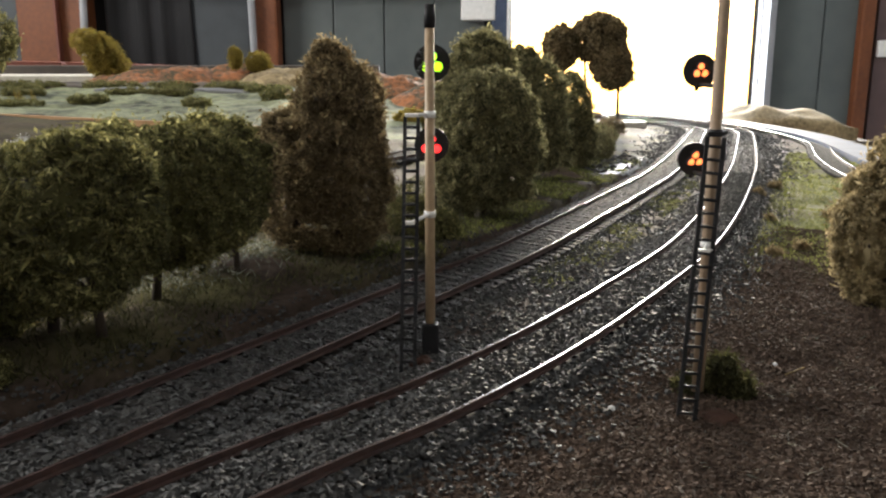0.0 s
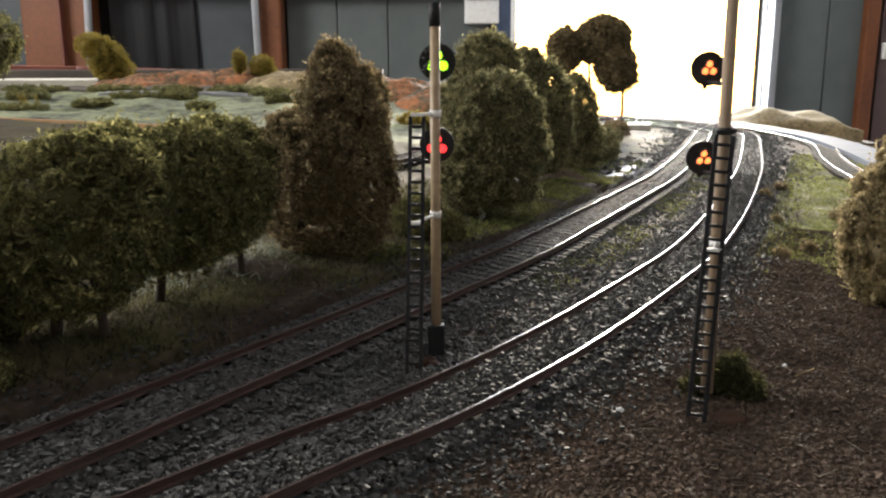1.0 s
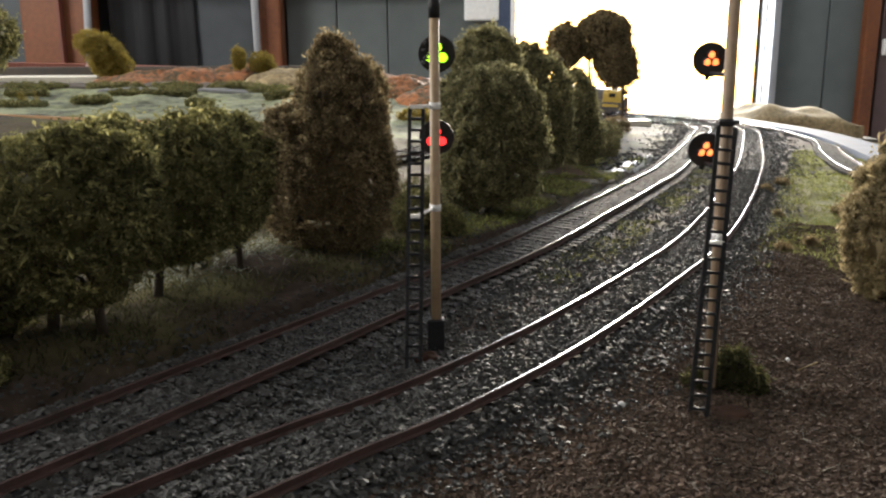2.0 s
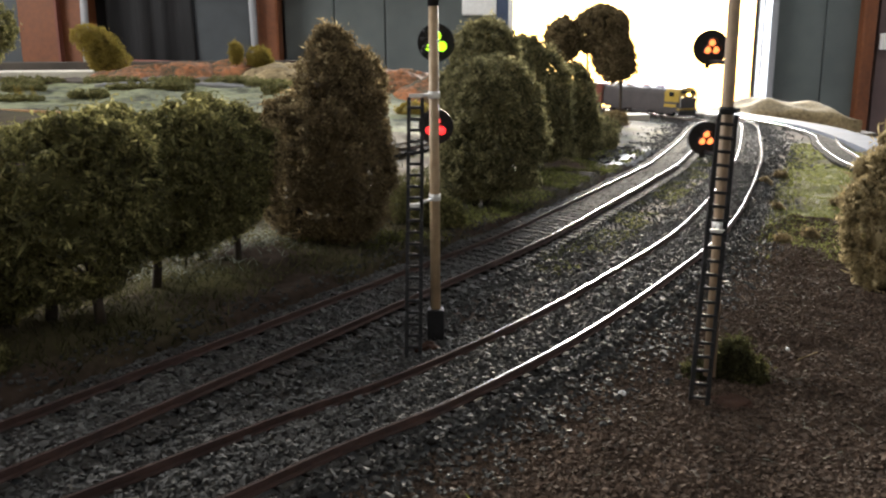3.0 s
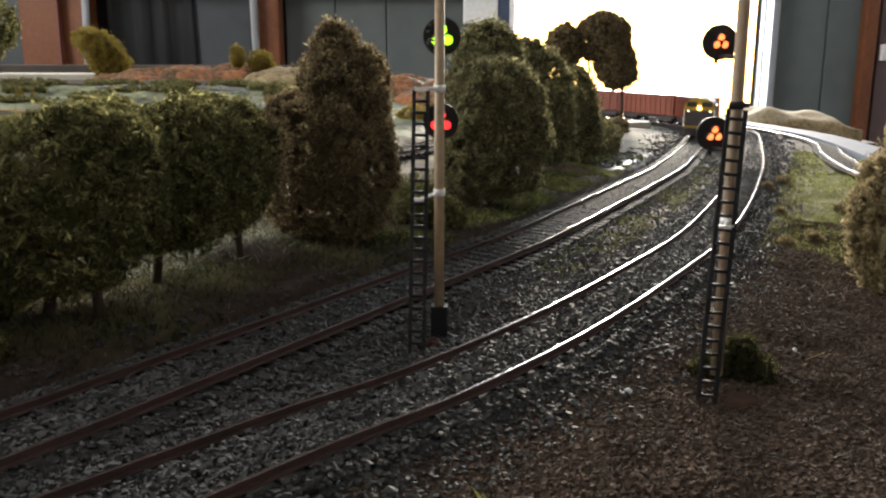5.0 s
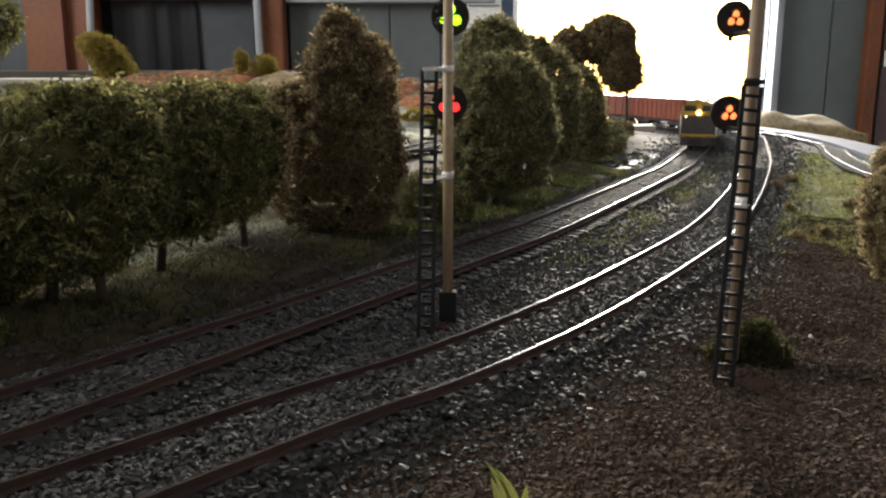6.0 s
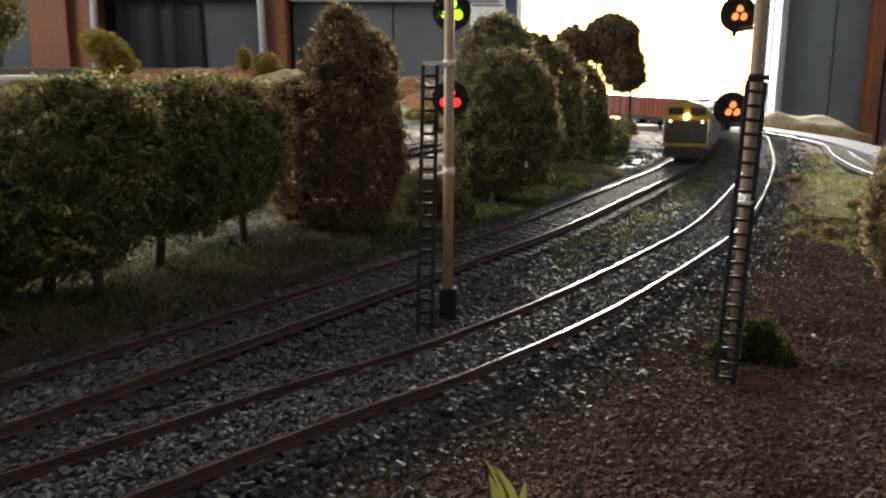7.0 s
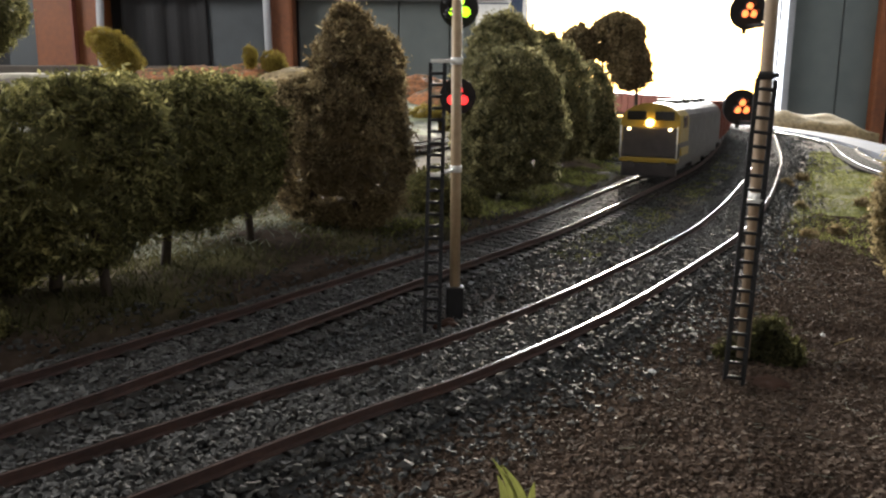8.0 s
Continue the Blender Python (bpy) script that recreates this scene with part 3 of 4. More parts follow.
def build_left_background():
    def field(x, y, u, v):
        return meadow_z(x, y) + 0.004 * noise.noise((x * 18, y * 18, 2)) * min(1, v * 6) + 0.003 * noise.noise((x * 50, y * 50, 6)) * min(1, v * 6)
    turf = patch("turf", -0.62, -0.02, 0.7, 1.16, 110, 80, field, MEADOW, -0.04, "", "", board_edge)
    field_thing = empty("meadow", 0, 0, 0, "pale green flocked meadow on a raised board", "meadow")
    turf.parent = field_thing

    def lane(x, y, u, v):
        return field(x, y, 0.5, 0.5) + 0.0022
    road = patch("lane", -0.40, -0.16, 1.015, 1.045, 50, 6, lane, LANE, -0.03, "grey-blue lane across the meadow", "")
    road.parent = field_thing
    road = patch("lane", -0.62, -0.26, 1.075, 1.14, 60, 8, lane, BACKEDGE, -0.03, "dark lane across the meadow", "")
    road.parent = field_thing
    # bare timber edge of the raised board
    bm = bmesh.new()
    for i in range(12):
        xa, xb = -0.62 + 0.5 * i / 12, -0.62 + 0.5 * (i + 1) / 12
        ya, yb = board_edge(xa) - 0.004, board_edge(xb) - 0.004
        za, zb = meadow_z(xa, ya) + 0.002, meadow_z(xb, yb) + 0.002
        vs = [bm.verts.new(c) for c in ((xa, ya, za - 0.013), (xb, yb, zb - 0.013), (xb, yb, zb), (xa, ya, za), (xa, ya + 0.004, za), (xb, yb + 0.004, zb), (xa, ya + 0.004, za - 0.013), (xb, yb + 0.004, zb - 0.013))]
        bm.faces.new(vs[0:4])
        bm.faces.new((vs[3], vs[2], vs[5], vs[4]))
        bm.faces.new((vs[0], vs[6], vs[7], vs[1]))
        bm.faces.new((vs[4], vs[5], vs[7], vs[6]))
    part("board_edge", bm, PLY, field_thing, "bare orange plywood edge")
    bm = bmesh.new()
    for i in range(12):
        xa, xb = -0.62 + 0.5 * i / 12, -0.62 + 0.5 * (i + 1) / 12
        ya, yb = board_edge(xa) - 0.0015, board_edge(xb) - 0.0015
        vs = [bm.verts.new(c) for c in ((xa, ya, -0.03), (xb, yb, -0.03), (xb, yb, meadow_z(xb, yb) - 0.011), (xa, ya, meadow_z(xa, ya) - 0.011))]
        bm.faces.new(vs)
    panel = part("riser_panel", bm, FASCIA, field_thing, "dark red riser")
    solid = panel.modifiers.new("thickness", "SOLIDIFY")
    solid.thickness = 0.001
    rng = random.Random(4)
    for k, (x, y, w, h) in enumerate(((-0.425, 1.195, 0.06, 0.010), (-0.385, 1.18, 0.07, 0.015), (-0.34, 1.19, 0.08, 0.019), (-0.27, 1.21, 0.10, 0.021), (-0.20, 1.18, 0.085, 0.019), (-0.13, 1.20, 0.09, 0.020), (-0.06, 1.12, 0.075, 0.022), (-0.01, 1.05, 0.06, 0.020))):
        base = meadow_z(x, 1.2)

        def dome(px, py, u, v, x=x, y=y, w=w, h=h, base=base, k=k):
            r = ((px - x) / w) ** 2 + ((py - y) / 0.07) ** 2
            return base - 0.012 + (h + 0.012) * max(0, 1 - r) ** 0.6 + (0.007 * noise.noise((px * 16, py * 45, k)) + 0.0022 * noise.noise((px * 160, py * 160, k + 6)) + 0.0025 * noise.noise((px * 60, py * 90, k + 3)) - 0.011 * abs(noise.noise((px * 13, py * 60, k + 9)))) * max(0, 1 - r) ** 0.5
        mound = patch("clay_mound", x - w, x + w, y - 0.07, y + 0.07, 60, 30, dome, ROCK if k != 4 else HILL, -0.02, "eroded orange clay mound behind the meadow", "mound")
        tagged(mound, group="clay mounds")
    tagged(part("pale_road", box(bmesh.new(), -0.62, 1.17, 0.0, -0.46, 1.26, 0.038, 0.001), PALE), "pale unpainted card strip beside the mounds", "card")
    tagged(part("pale_road", box(bmesh.new(), -0.16, 1.085, 0.0, -0.09, 1.10, 0.025, 0.001), PALE), "short pale card path below the mounds", "card")
    tagged(part("back_rail", box(bmesh.new(), -1.15, 1.395, -0.01, -0.10, 1.408, 0.047, 0.002), BACKEDGE), "dull brown board along the back of the meadow", "edge")


def build_right_background():
    # blue-grey strip along the layout's right edge
    line = smooth_line([(0.325, 0.56), (0.355, 0.68), (0.388, 0.80), (0.425, 0.95), (0.448, 1.08), (0.452, 1.22), (0.446, 1.40)], 0.02)
    bm = bmesh.new()
    prev = None
    for i, p in enumerate(line):
        d = heading(line, i)
        nrm = Vector((d.y, -d.x))
        z = ground_z(p.x, p.y)
        ring = []
        for u, h in ((-0.016, -0.004), (-0.016, 0.005), (0.018, 0.005), (0.018, -0.004)):
            q = p + nrm * u
            ring.append(bm.verts.new((q.x, q.y, z + h)))
        if prev:
            for k in range(3):
                bm.faces.new((prev[k], ring[k], ring[k + 1], prev[k + 1]))
        prev = ring
    tagged(part("edge_strip", bm, SLATE), "blue-grey painted strip along the layout edge", "strip")

    def ridge(px, py, u, v):
        crest = 0.023 * math.exp(-((u - 0.42) / 0.24) ** 2) + 0.017 * math.exp(-((u - 0.80) / 0.16) ** 2) + 0.006
        return ground_z(px, py) - 0.004 + crest * min(1, 7 * u, 7 * (1 - u)) * math.sin(math.pi * min(1, max(0, v))) ** 0.5 * (1 + 0.3 * noise.noise((px * 25, py * 25, 3)))
    patch("low_hill", 0.44, 0.672, 1.42, 1.60, 44, 22, ridge, HILL, -0.074, "low tan flocked hill at the back of the layout", "hill")


# ---- signals ----
def ladder_bm(height, width, step, rise=0.0):
    bm = bmesh.new()
    for s in (-1, 1):
        box(bm, s * width / 2 - 0.00043, -0.0003, -0.001, s * width / 2 + 0.00043, 0.0003, height)
    return bm


def build_signal(x, y, label, height, pole_r, heads, brackets, ladder, cap, base_h, paint):
    z = ground_z(x, y)
    s = empty("railway_signal", x, y, z, label, "signal", "signals beside the track")
    part("pole", tube(bmesh.new(), (0, 0, 0), (0, 0, height), pole_r, pole_r * 0.92, 18), paint, s)
    if cap:
        part("cap", tube(bmesh.new(), (0, 0, height - cap), (0, 0, height + 0.0006), pole_r * 1.08, pole_r * 1.05, 18), BLACK, s, "black painted pole top")
    if base_h:
        bm = box(bmesh.new(), -0.0021, -0.0019, -0.002, 0.0021, 0.0019, base_h, 0.0004)
        part("base_box", bm, BLACK, s, "black base box")
    lx, ly, lh, lw, step, lean = ladder
    lad = part("ladder", ladder_bm(lh, lw, step), BLACK, s, "thin black ladder")
    lad.matrix_basis = pose(lx, ly, 0, lean[0], lean[1], lean[2])
    count = int(lh / step)
    first = None
    for k in range(count):
        zz = 0.001 + step * k
        if first is None:
            first = part("rung", tube(bmesh.new(), (-lw / 2, 0, 0), (lw / 2, 0, 0), 0.00038, seg=6), BLACK, lad)
            ob = first
        else:
            ob = new("rung", first.data)
            ob.parent = lad
        ob.matrix_basis = pose(0, 0, zz)
    for bz, b1 in brackets:
        bm = bmesh.new()
        ax, ay = lx + math.tan(radians(lean[1])) * bz, ly - math.tan(radians(lean[0])) * bz
        tube(bm, (ax, ay, bz), (0.0, 0.0, bz), 0.00042, seg=8)
        box(bm, ax - lw / 2, ay - 0.0002, bz - 0.0004, ax + lw / 2, ay + 0.0006, bz + 0.0004)
        tube(bm, (b1, 0.0, bz), (0.0, 0.0, bz), 0.0005, seg=8)
        tube(bm, (0, 0, bz - 0.0008), (0, 0, bz + 0.0008), pole_r * 1.14, seg=18)
        part("bracket", bm, WHITE if bz < 0.0595 else BLACK, s, "ladder bracket")
    for hx, hy, hz, r, mat, turn in heads:
        bm = tube(bmesh.new(), (0, 0.0003, 0), (0, 0.0013, 0), r, r, 28)
        tube(bm, (0, 0.0013, 0), (0, 0.0042, 0), r * 0.45, r * 0.4, 16)
        tube(bm, (-hx, -hy, -r * 0.8), (0, 0.0008, -r * 0.8), 0.0005, seg=8)
        tube(bm, (0, 0.0026, -r * 0.5), (0, 0.0026, -r * 1.2), 0.0005, seg=6)
        head = part("signal_head", bm, BLACK, s, "round black target board")
        head.matrix_basis = pose(hx, hy, hz, 0, 0, turn)
        if mat is LENS_GREEN:
            bm = bmesh.new()
            for k in range(5):
                a0 = Vector((-0.0010 - hx, -hy, 0.0022 - 0.0011 * k))
                a1 = a0 + Vector((-0.0016 - 0.0005 * math.sin(k * 2.1), 0.0006, 0.0007 * math.cos(k * 1.7)))
                tube(bm, a0, a1, 0.00022, seg=6)
                tube(bm, a1, a0 + Vector((-0.0004, 0.0004, -0.0011)), 0.0002, seg=6)
            part("wiring", bm, BLACK, head, "thin bent dark wires")
        for a in (90, 210, 330):
            reach = 0.27 if mat is LENS_ORANGE else 0.36
            cx, cz = r * reach * math.cos(radians(a)), r * reach * math.sin(radians(a))
            bm = bmesh.new()
            seg = 14
            ring0 = [bm.verts.new((cx + r * 0.3 * math.cos(i * math.tau / seg), 0.0002, cz + r * 0.3 * math.sin(i * math.tau / seg))) for i in range(seg)]
            ring1 = [bm.verts.new((cx + r * 0.26 * math.cos(i * math.tau / seg), -0.0012 - 0.0007 * math.sin(i * math.tau / seg), cz + r * 0.26 * math.sin(i * math.tau / seg))) for i in range(seg)]
            for i in range(seg):
                if math.sin(i * math.tau / seg) > -0.3:
                    bm.faces.new((ring0[i], ring0[(i + 1) % seg], ring1[(i + 1) % seg], ring1[i]))
            part("hood", bm, BLACK, head)
            lens = bmesh.new()
            r2 = bmesh.ops.create_uvsphere(lens, u_segments=12, v_segments=8, radius=r * (0.2 if mat is LENS_ORANGE else 0.27))
            for v in r2["verts"]:
                v.co = Vector((v.co.x + cx, v.co.y * 0.4 - 0.0001, v.co.z + cz))
            part("lens", lens, mat, head, smooth=True)
    return s


# ---- small plants and loose scatter ----
def rocks(name, places, size, mat, seed, flat=0.7):
    """Loose stones: jittered cubes, joined; nobody could count them."""
    rng = np.random.default_rng(seed)
    n = len(places)
    cube = np.array([(x, y, z) for z in (-1, 1) for y in (-1, 1) for x in (-1, 1)], float) * 0.5
    quads = np.array([(0, 2, 3, 1), (4, 5, 7, 6), (0, 1, 5, 4), (2, 6, 7, 3), (0, 4, 6, 2), (1, 3, 7, 5)])
    v = cube[None] * rng.uniform(0.55, 1.3, (n, 1, 3)) + rng.normal(0, 0.13, (n, 8, 3))
    a = rng.normal(0, 1, (n, 4))
    a /= np.linalg.norm(a, axis=1)[:, None]
    w, x, y, z = a.T
    rot = np.stack([1 - 2 * (y * y + z * z), 2 * (x * y - z * w), 2 * (x * z + y * w), 2 * (x * y + z * w), 1 - 2 * (x * x + z * z), 2 * (y * z - x * w), 2 * (x * z - y * w), 2 * (y * z + x * w), 1 - 2 * (x * x + y * y)], 1).reshape(n, 3, 3)
    v = np.einsum("nij,nkj->nki", rot, v)
    v[:, :, 2] *= flat
    v = v * (size * rng.lognormal(0, 0.28, (n, 1, 1))) + np.array(places)[:, None]
    f = (quads[None] + 8 * np.arange(n)[:, None, None]).reshape(-1, 4)
    return raw(name, v.reshape(-1, 3).tolist(), f.tolist(), mat)


def blades(name, places, length, width, mat, seed, lean=0.5):
    rng = np.random.default_rng(seed)
    p = np.array(places)
    n = len(p)
    up = np.c_[rng.normal(0, lean, (n, 2)), np.ones(n)]
    up /= np.linalg.norm(up, axis=1)[:, None]
    s = np.cross(up, rng.normal(0, 1, (n, 3)))
    s /= np.linalg.norm(s, axis=1)[:, None]
    h = length * rng.uniform(0.4, 1.3, (n, 1))
    v = np.empty((n, 3, 3))
    v[:, 0], v[:, 1] = p - s * width, p + s * width
    v[:, 2] = p + up * h
    return raw(name, v.reshape(-1, 3).tolist(), np.arange(n * 3).reshape(n, 3).tolist(), mat)


def scatter():
    rng = random.Random(11)
    stones = []
    for line in (MAIN, NEAR):
        usable = [i for i, p in enumerate(line) if 0.05 < p.y < 0.62]
        for i in usable:
            p, d = line[i], heading(line, i)
            nrm = Vector((d.y, -d.x))
            dense = 400 if p.y < 0.36 else 170
            for _ in range(dense):
                u = rng.gauss(0, 0.0125)
                if abs(u) > 0.034 or 0.0068 < abs(u) < 0.0100:
                    continue
                q = p + nrm * u + d * rng.uniform(-0.002, 0.002)
                inside = abs(u) < 0.0075
                stones.append((q.x, q.y, over_ground(q.x, q.y) + rng.uniform(0.0002, 0.0013 if inside else (0.0012 if abs(u) < 0.0158 else 0.0009)) + (0.0005 if line is NEAR and abs(u) < 0.0158 else 0.0)))
    tagged(rocks("ballast", stones, 0.00066, STONE, 5), "loose grey crushed-stone ballast round the sleepers", "ballast", kind="stuff")
    stones = []
    for line in (MAIN, NEAR):
        for i in [i for i, p in enumerate(line) if p.y >= 0.62 and p.x > 0.1]:
            p, d = line[i], heading(line, i)
            nrm = Vector((d.y, -d.x))
            for _ in range(48):
                u = rng.gauss(0, 0.02)
                if 0.0066 < abs(u) < 0.0102:
                    continue
                q = p + nrm * u + d * rng.uniform(-0.002, 0.002)
                stones.append((q.x, q.y, over_ground(q.x, q.y) + rng.uniform(0.0001, 0.0011)))
    tagged(rocks("far_ballast", stones, 0.00115, STONE, 25), "grey crushed-stone ballast along the far curve", "ballast", kind="stuff")
    chips = []
    while len(chips) < 98000:
        y = 0.07 + 0.36 * rng.random() ** 1.3
        x = rng.uniform(-0.05, 0.22)
        d = gap_to(NEAR, x, y)
        if x < 0.66 * (y - 0.17) or d < 0.016 or x > 0.56 * y + 0.025:
            continue
        chips.append((x, y, over_ground(x, y) + rng.uniform(-0.0002, 0.0003)))
    tagged(rocks("ground_scatter", chips, 0.00054, CHIP, 6, 0.8), "loose brown ground scatter beside the near track", "scatter", kind="stuff")
    turf = []
    while len(turf) < 22000:
        y = 0.10 + 0.5 * rng.random() ** 1.2
        x = rng.uniform(-0.24, 0.10)
        d = gap_to(MAIN, x, y)
        if x > 0.53 * (y - 0.13) - 0.083 or d < 0.021 or noise.noise((x * 30, y * 30, 7)) < -0.3 or d > 0.12:
            continue
        turf.append((x, y, over_ground(x, y) - 0.0002))
    tagged(blades("bank_grass", turf, 0.0032, 0.00022, GRASS, 8, 0.7), "dry olive static grass on the bank under the trees", "grass", kind="stuff")
    turf = []
    while len(turf) < 30000:
        y = rng.uniform(0.32, 0.85)
        x = 0.118 + 0.42 * (y - 0.33) + rng.uniform(0.0, 0.11)
        if noise.noise((x * 35, y * 35, 2)) < -0.35:
            continue
        turf.append((x, y, over_ground(x, y) - 0.0002))
    tagged(blades("meadow_grass", turf, 0.0022, 0.00024, LEAF_GREEN, 9, 0.8), "short green flock beside the near track", "grass", kind="stuff")


def scatter_fine():
    rng = random.Random(31)
    straw = []
    while len(straw) < 2600:
        y = rng.uniform(0.245, 0.40)
        x = rng.gauss(-0.068 + 0.55 * (y - 0.30), 0.012)
        if gap_to(MAIN, x, y) < 0.03:
            continue
        straw.append((x, y, over_ground(x, y) + 0.0006))
    tagged(blades("bank_straw", straw, 0.0034, 0.00017, STRAW, 14, 1.6), "pale grey-green straw strewn on the bank under the trees", "straw", kind="stuff")
    tuft = [(-0.049 + rng.gauss(0, 0.0035), 0.312 + rng.gauss(0, 0.003)) for _ in range(420)]
    tagged(blades("bank_tuft", [(x, y, over_ground(x, y)) for x, y in tuft], 0.0048, 0.00022, LEAF_GREEN, 15, 0.6), "bright green grass tuft at the foot of the tall tree", "grass", kind="stuff")
    moss = []
    while len(moss) < 5000:
        i = rng.randrange(len(MAIN))
        p, d = MAIN[i], heading(MAIN, i)
        u = rng.uniform(0.010, 0.030)
        x, y = p.x + d.y * u, p.y - d.x * u
        if not 0.28 < y < 0.72 or gap_to(NEAR, x, y) < 0.011 or noise.noise((x * 45, y * 45, 5)) < 0.02:
            continue
        moss.append((x, y, over_ground(x, y)))
    tagged(blades("track_moss", moss, 0.0017, 0.0002, LEAF_GREEN, 12, 0.9), "thin green moss between the two tracks", "moss", kind="stuff")
    moss = []
    while len(moss) < 9000:
        i = rng.randrange(len(MAIN))
        p, d = MAIN[i], heading(MAIN, i)
        u = rng.uniform(0.027, 0.062)
        x, y = p.x - d.y * u, p.y + d.x * u
        if not 0.30 < y < 0.70 or noise.noise((x * 40, y * 40, 17)) < -0.15:
            continue
        moss.append((x, y, over_ground(x, y)))
    tagged(blades("bank_moss", moss, 0.0024, 0.00026, LEAF_GREEN, 18, 0.9), "green mossy flock on the bank along the far track", "moss", kind="stuff")
    fibre = []
    while len(fibre) < 800:
        y = 0.08 + 0.34 * rng.random() ** 1.2
        x = rng.uniform(-0.02, 0.21)
        if x < 0.66 * (y - 0.16) or gap_to(NEAR, x, y) < 0.013:
            continue
        fibre.append((x, y, over_ground(x, y) + 0.0004))
    tagged(blades("ground_fibre", fibre, 0.0034, 0.00006, STRAW, 13, 6.0), "thin dry fibres strewn over the brown ground", "fibre", kind="stuff")


def build_trees():
    # long hedge of three trees
    build_tree("hedge_tree", -0.100, 0.205, "olive foam hedge tree with a bright crest beside the far track",
               [(0.0085, 0.002, 0.0262, 0.0172, 0.016, 0.0205, 3.2), (-0.006, 0.0, 0.019, 0.014, 0.015, 0.0165, 2.6), (-0.012, 0.0, 0.010, 0.012, 0.013, 0.012), (0.012, 0.0, 0.0445, 0.008, 0.009, 0.0045), (0.022, 0.004, 0.0300, 0.0095, 0.011, 0.0165)], [(0.004, 0, 0.004, 0, 0.02, 0.0016), (0.016, 0.0, 0.013, 0, 0.02, 0.0014)], LEAF_OLIVE, 30000, 0.0010, 3)
    build_tree("hedge_tree", -0.080, 0.240, "olive foam hedge tree with a ragged flat top",
               [(0.0, 0.0, 0.0295, 0.0195, 0.017, 0.0185, 3.2), (-0.011, 0.0, 0.0455, 0.0065, 0.008, 0.0052), (0.008, 0.0, 0.0455, 0.0075, 0.008, 0.0050), (0.0170, 0.006, 0.0300, 0.0085, 0.010, 0.0160)], [(-0.002, 0, 0, 0, 0.03, 0.0014)], LEAF_OLIVE, 26000, 0.0010, 5)
    build_tree("hedge_tree", -0.0705, 0.272, "olive foam hedge tree standing next to a taller tree",
               [(0.0015, 0.0, 0.0285, 0.0128, 0.014, 0.0175, 2.9), (-0.003, 0.0, 0.0445, 0.0062, 0.007, 0.0055), (0.0045, 0.0, 0.0430, 0.0055, 0.006, 0.0055)], [(0.0045, 0, 0.001, 0, 0.03, 0.0013)], LEAF_OLIVE, 16000, 0.0010, 6)
    build_tree("tall_tree", -0.041, 0.310, "tall brown-olive foam tree with a pointed top",
               [(-0.0018, 0.0, 0.0265, 0.0236, 0.018, 0.0255, 3.0), (0.0045, 0.0, 0.050, 0.0150, 0.014, 0.0175, 2.5), (0.0012, 0.0, 0.064, 0.0074, 0.008, 0.0105), (-0.0165, 0.0, 0.042, 0.0080, 0.010, 0.0075)], [(-0.013, -0.006, -0.010, 0, 0.03, 0.0014), (0.003, 0, 0.002, 0, 0.03, 0.0018)], LEAF_BROWN, 40000, 0.0010, 7)
    build_tree("round_tree", 0.019, 0.412, "rounded grey-green foam tree beside the far track",
               [(0.0032, 0.0, 0.0365, 0.0232, 0.019, 0.0310, 2.5), (-0.012, 0.002, 0.020, 0.0105, 0.013, 0.019)], [(0, 0, 0, 0, 0.03, 0.0018)], LEAF_GREY, 26000, 0.0012, 8)
    build_tree("round_tree", 0.018, 0.480, "grey-green foam tree with a broad crown behind another tree",
               [(0.0030, 0.0, 0.0610, 0.0180, 0.017, 0.0250), (-0.010, 0.0, 0.036, 0.014, 0.015, 0.028)], [(0, 0, 0, 0, 0.04, 0.0018)], LEAF_GREY, 18000, 0.0013, 9)
    build_tree("round_tree", 0.056, 0.545, "grey-green foam tree with a sloping crown",
               [(0.001, 0.0, 0.0400, 0.0190, 0.018, 0.0350), (-0.008, 0.0, 0.066, 0.0115, 0.012, 0.0150)], [(0, 0, 0, 0, 0.04, 0.0018)], LEAF_GREY, 15000, 0.0014, 10)
    build_tree("round_tree", 0.091, 0.625, "low grey-green foam tree near a pale puddle",
               [(-0.003, 0.0, 0.0320, 0.0175, 0.017, 0.0330), (0.003, 0.0, 0.018, 0.0155, 0.017, 0.019)], [(0, 0, 0, 0, 0.03, 0.0018)], LEAF_GREY, 11000, 0.0015, 12)
    build_tree("bush", 0.118, 0.680, "small grey-brown bush beside a pale puddle",
               [(0.0, 0.0, 0.010, 0.014, 0.014, 0.016), (-0.012, 0.0, 0.014, 0.012, 0.012, 0.018)], [], LEAF_GREY, 6000, 0.0012, 13, "bush")
    build_tree("tan_tree", 0.1475, 0.286, "dry tan foam tree beside the brown ground",
               [(0.0005, 0.0, 0.025, 0.0145, 0.014, 0.025, 2.8), (0.008, 0.0, 0.046, 0.0135, 0.013, 0.014), (0.016, 0.0, 0.030, 0.015, 0.014, 0.030)], [(0, 0, 0, 0, 0.02, 0.002)], LEAF_TAN, 28000, 0.0011, 14)
    build_tree("edge_tree", -0.2175, 0.420, "slim green foam tree behind the hedge",
               [(0.0, 0.0, 0.066, 0.016, 0.015, 0.013), (-0.006, 0.0, 0.058, 0.014, 0.014, 0.012)], [(0, 0, 0, 0, 0.06, 0.002)], LEAF_OLIVE, 8000, 0.0010, 15)
    build_tree("window_tree", 0.182, 1.13, "dark round-crowned tree standing before the window",
               [(-0.034, 0.0, 0.097, 0.021, 0.02, 0.026), (0.014, 0.0, 0.108, 0.033, 0.026, 0.030)], [(0.0, 0, -0.004, 0, 0.10, 0.0022)], LEAF_BROWN, 24000, 0.0020, 16)
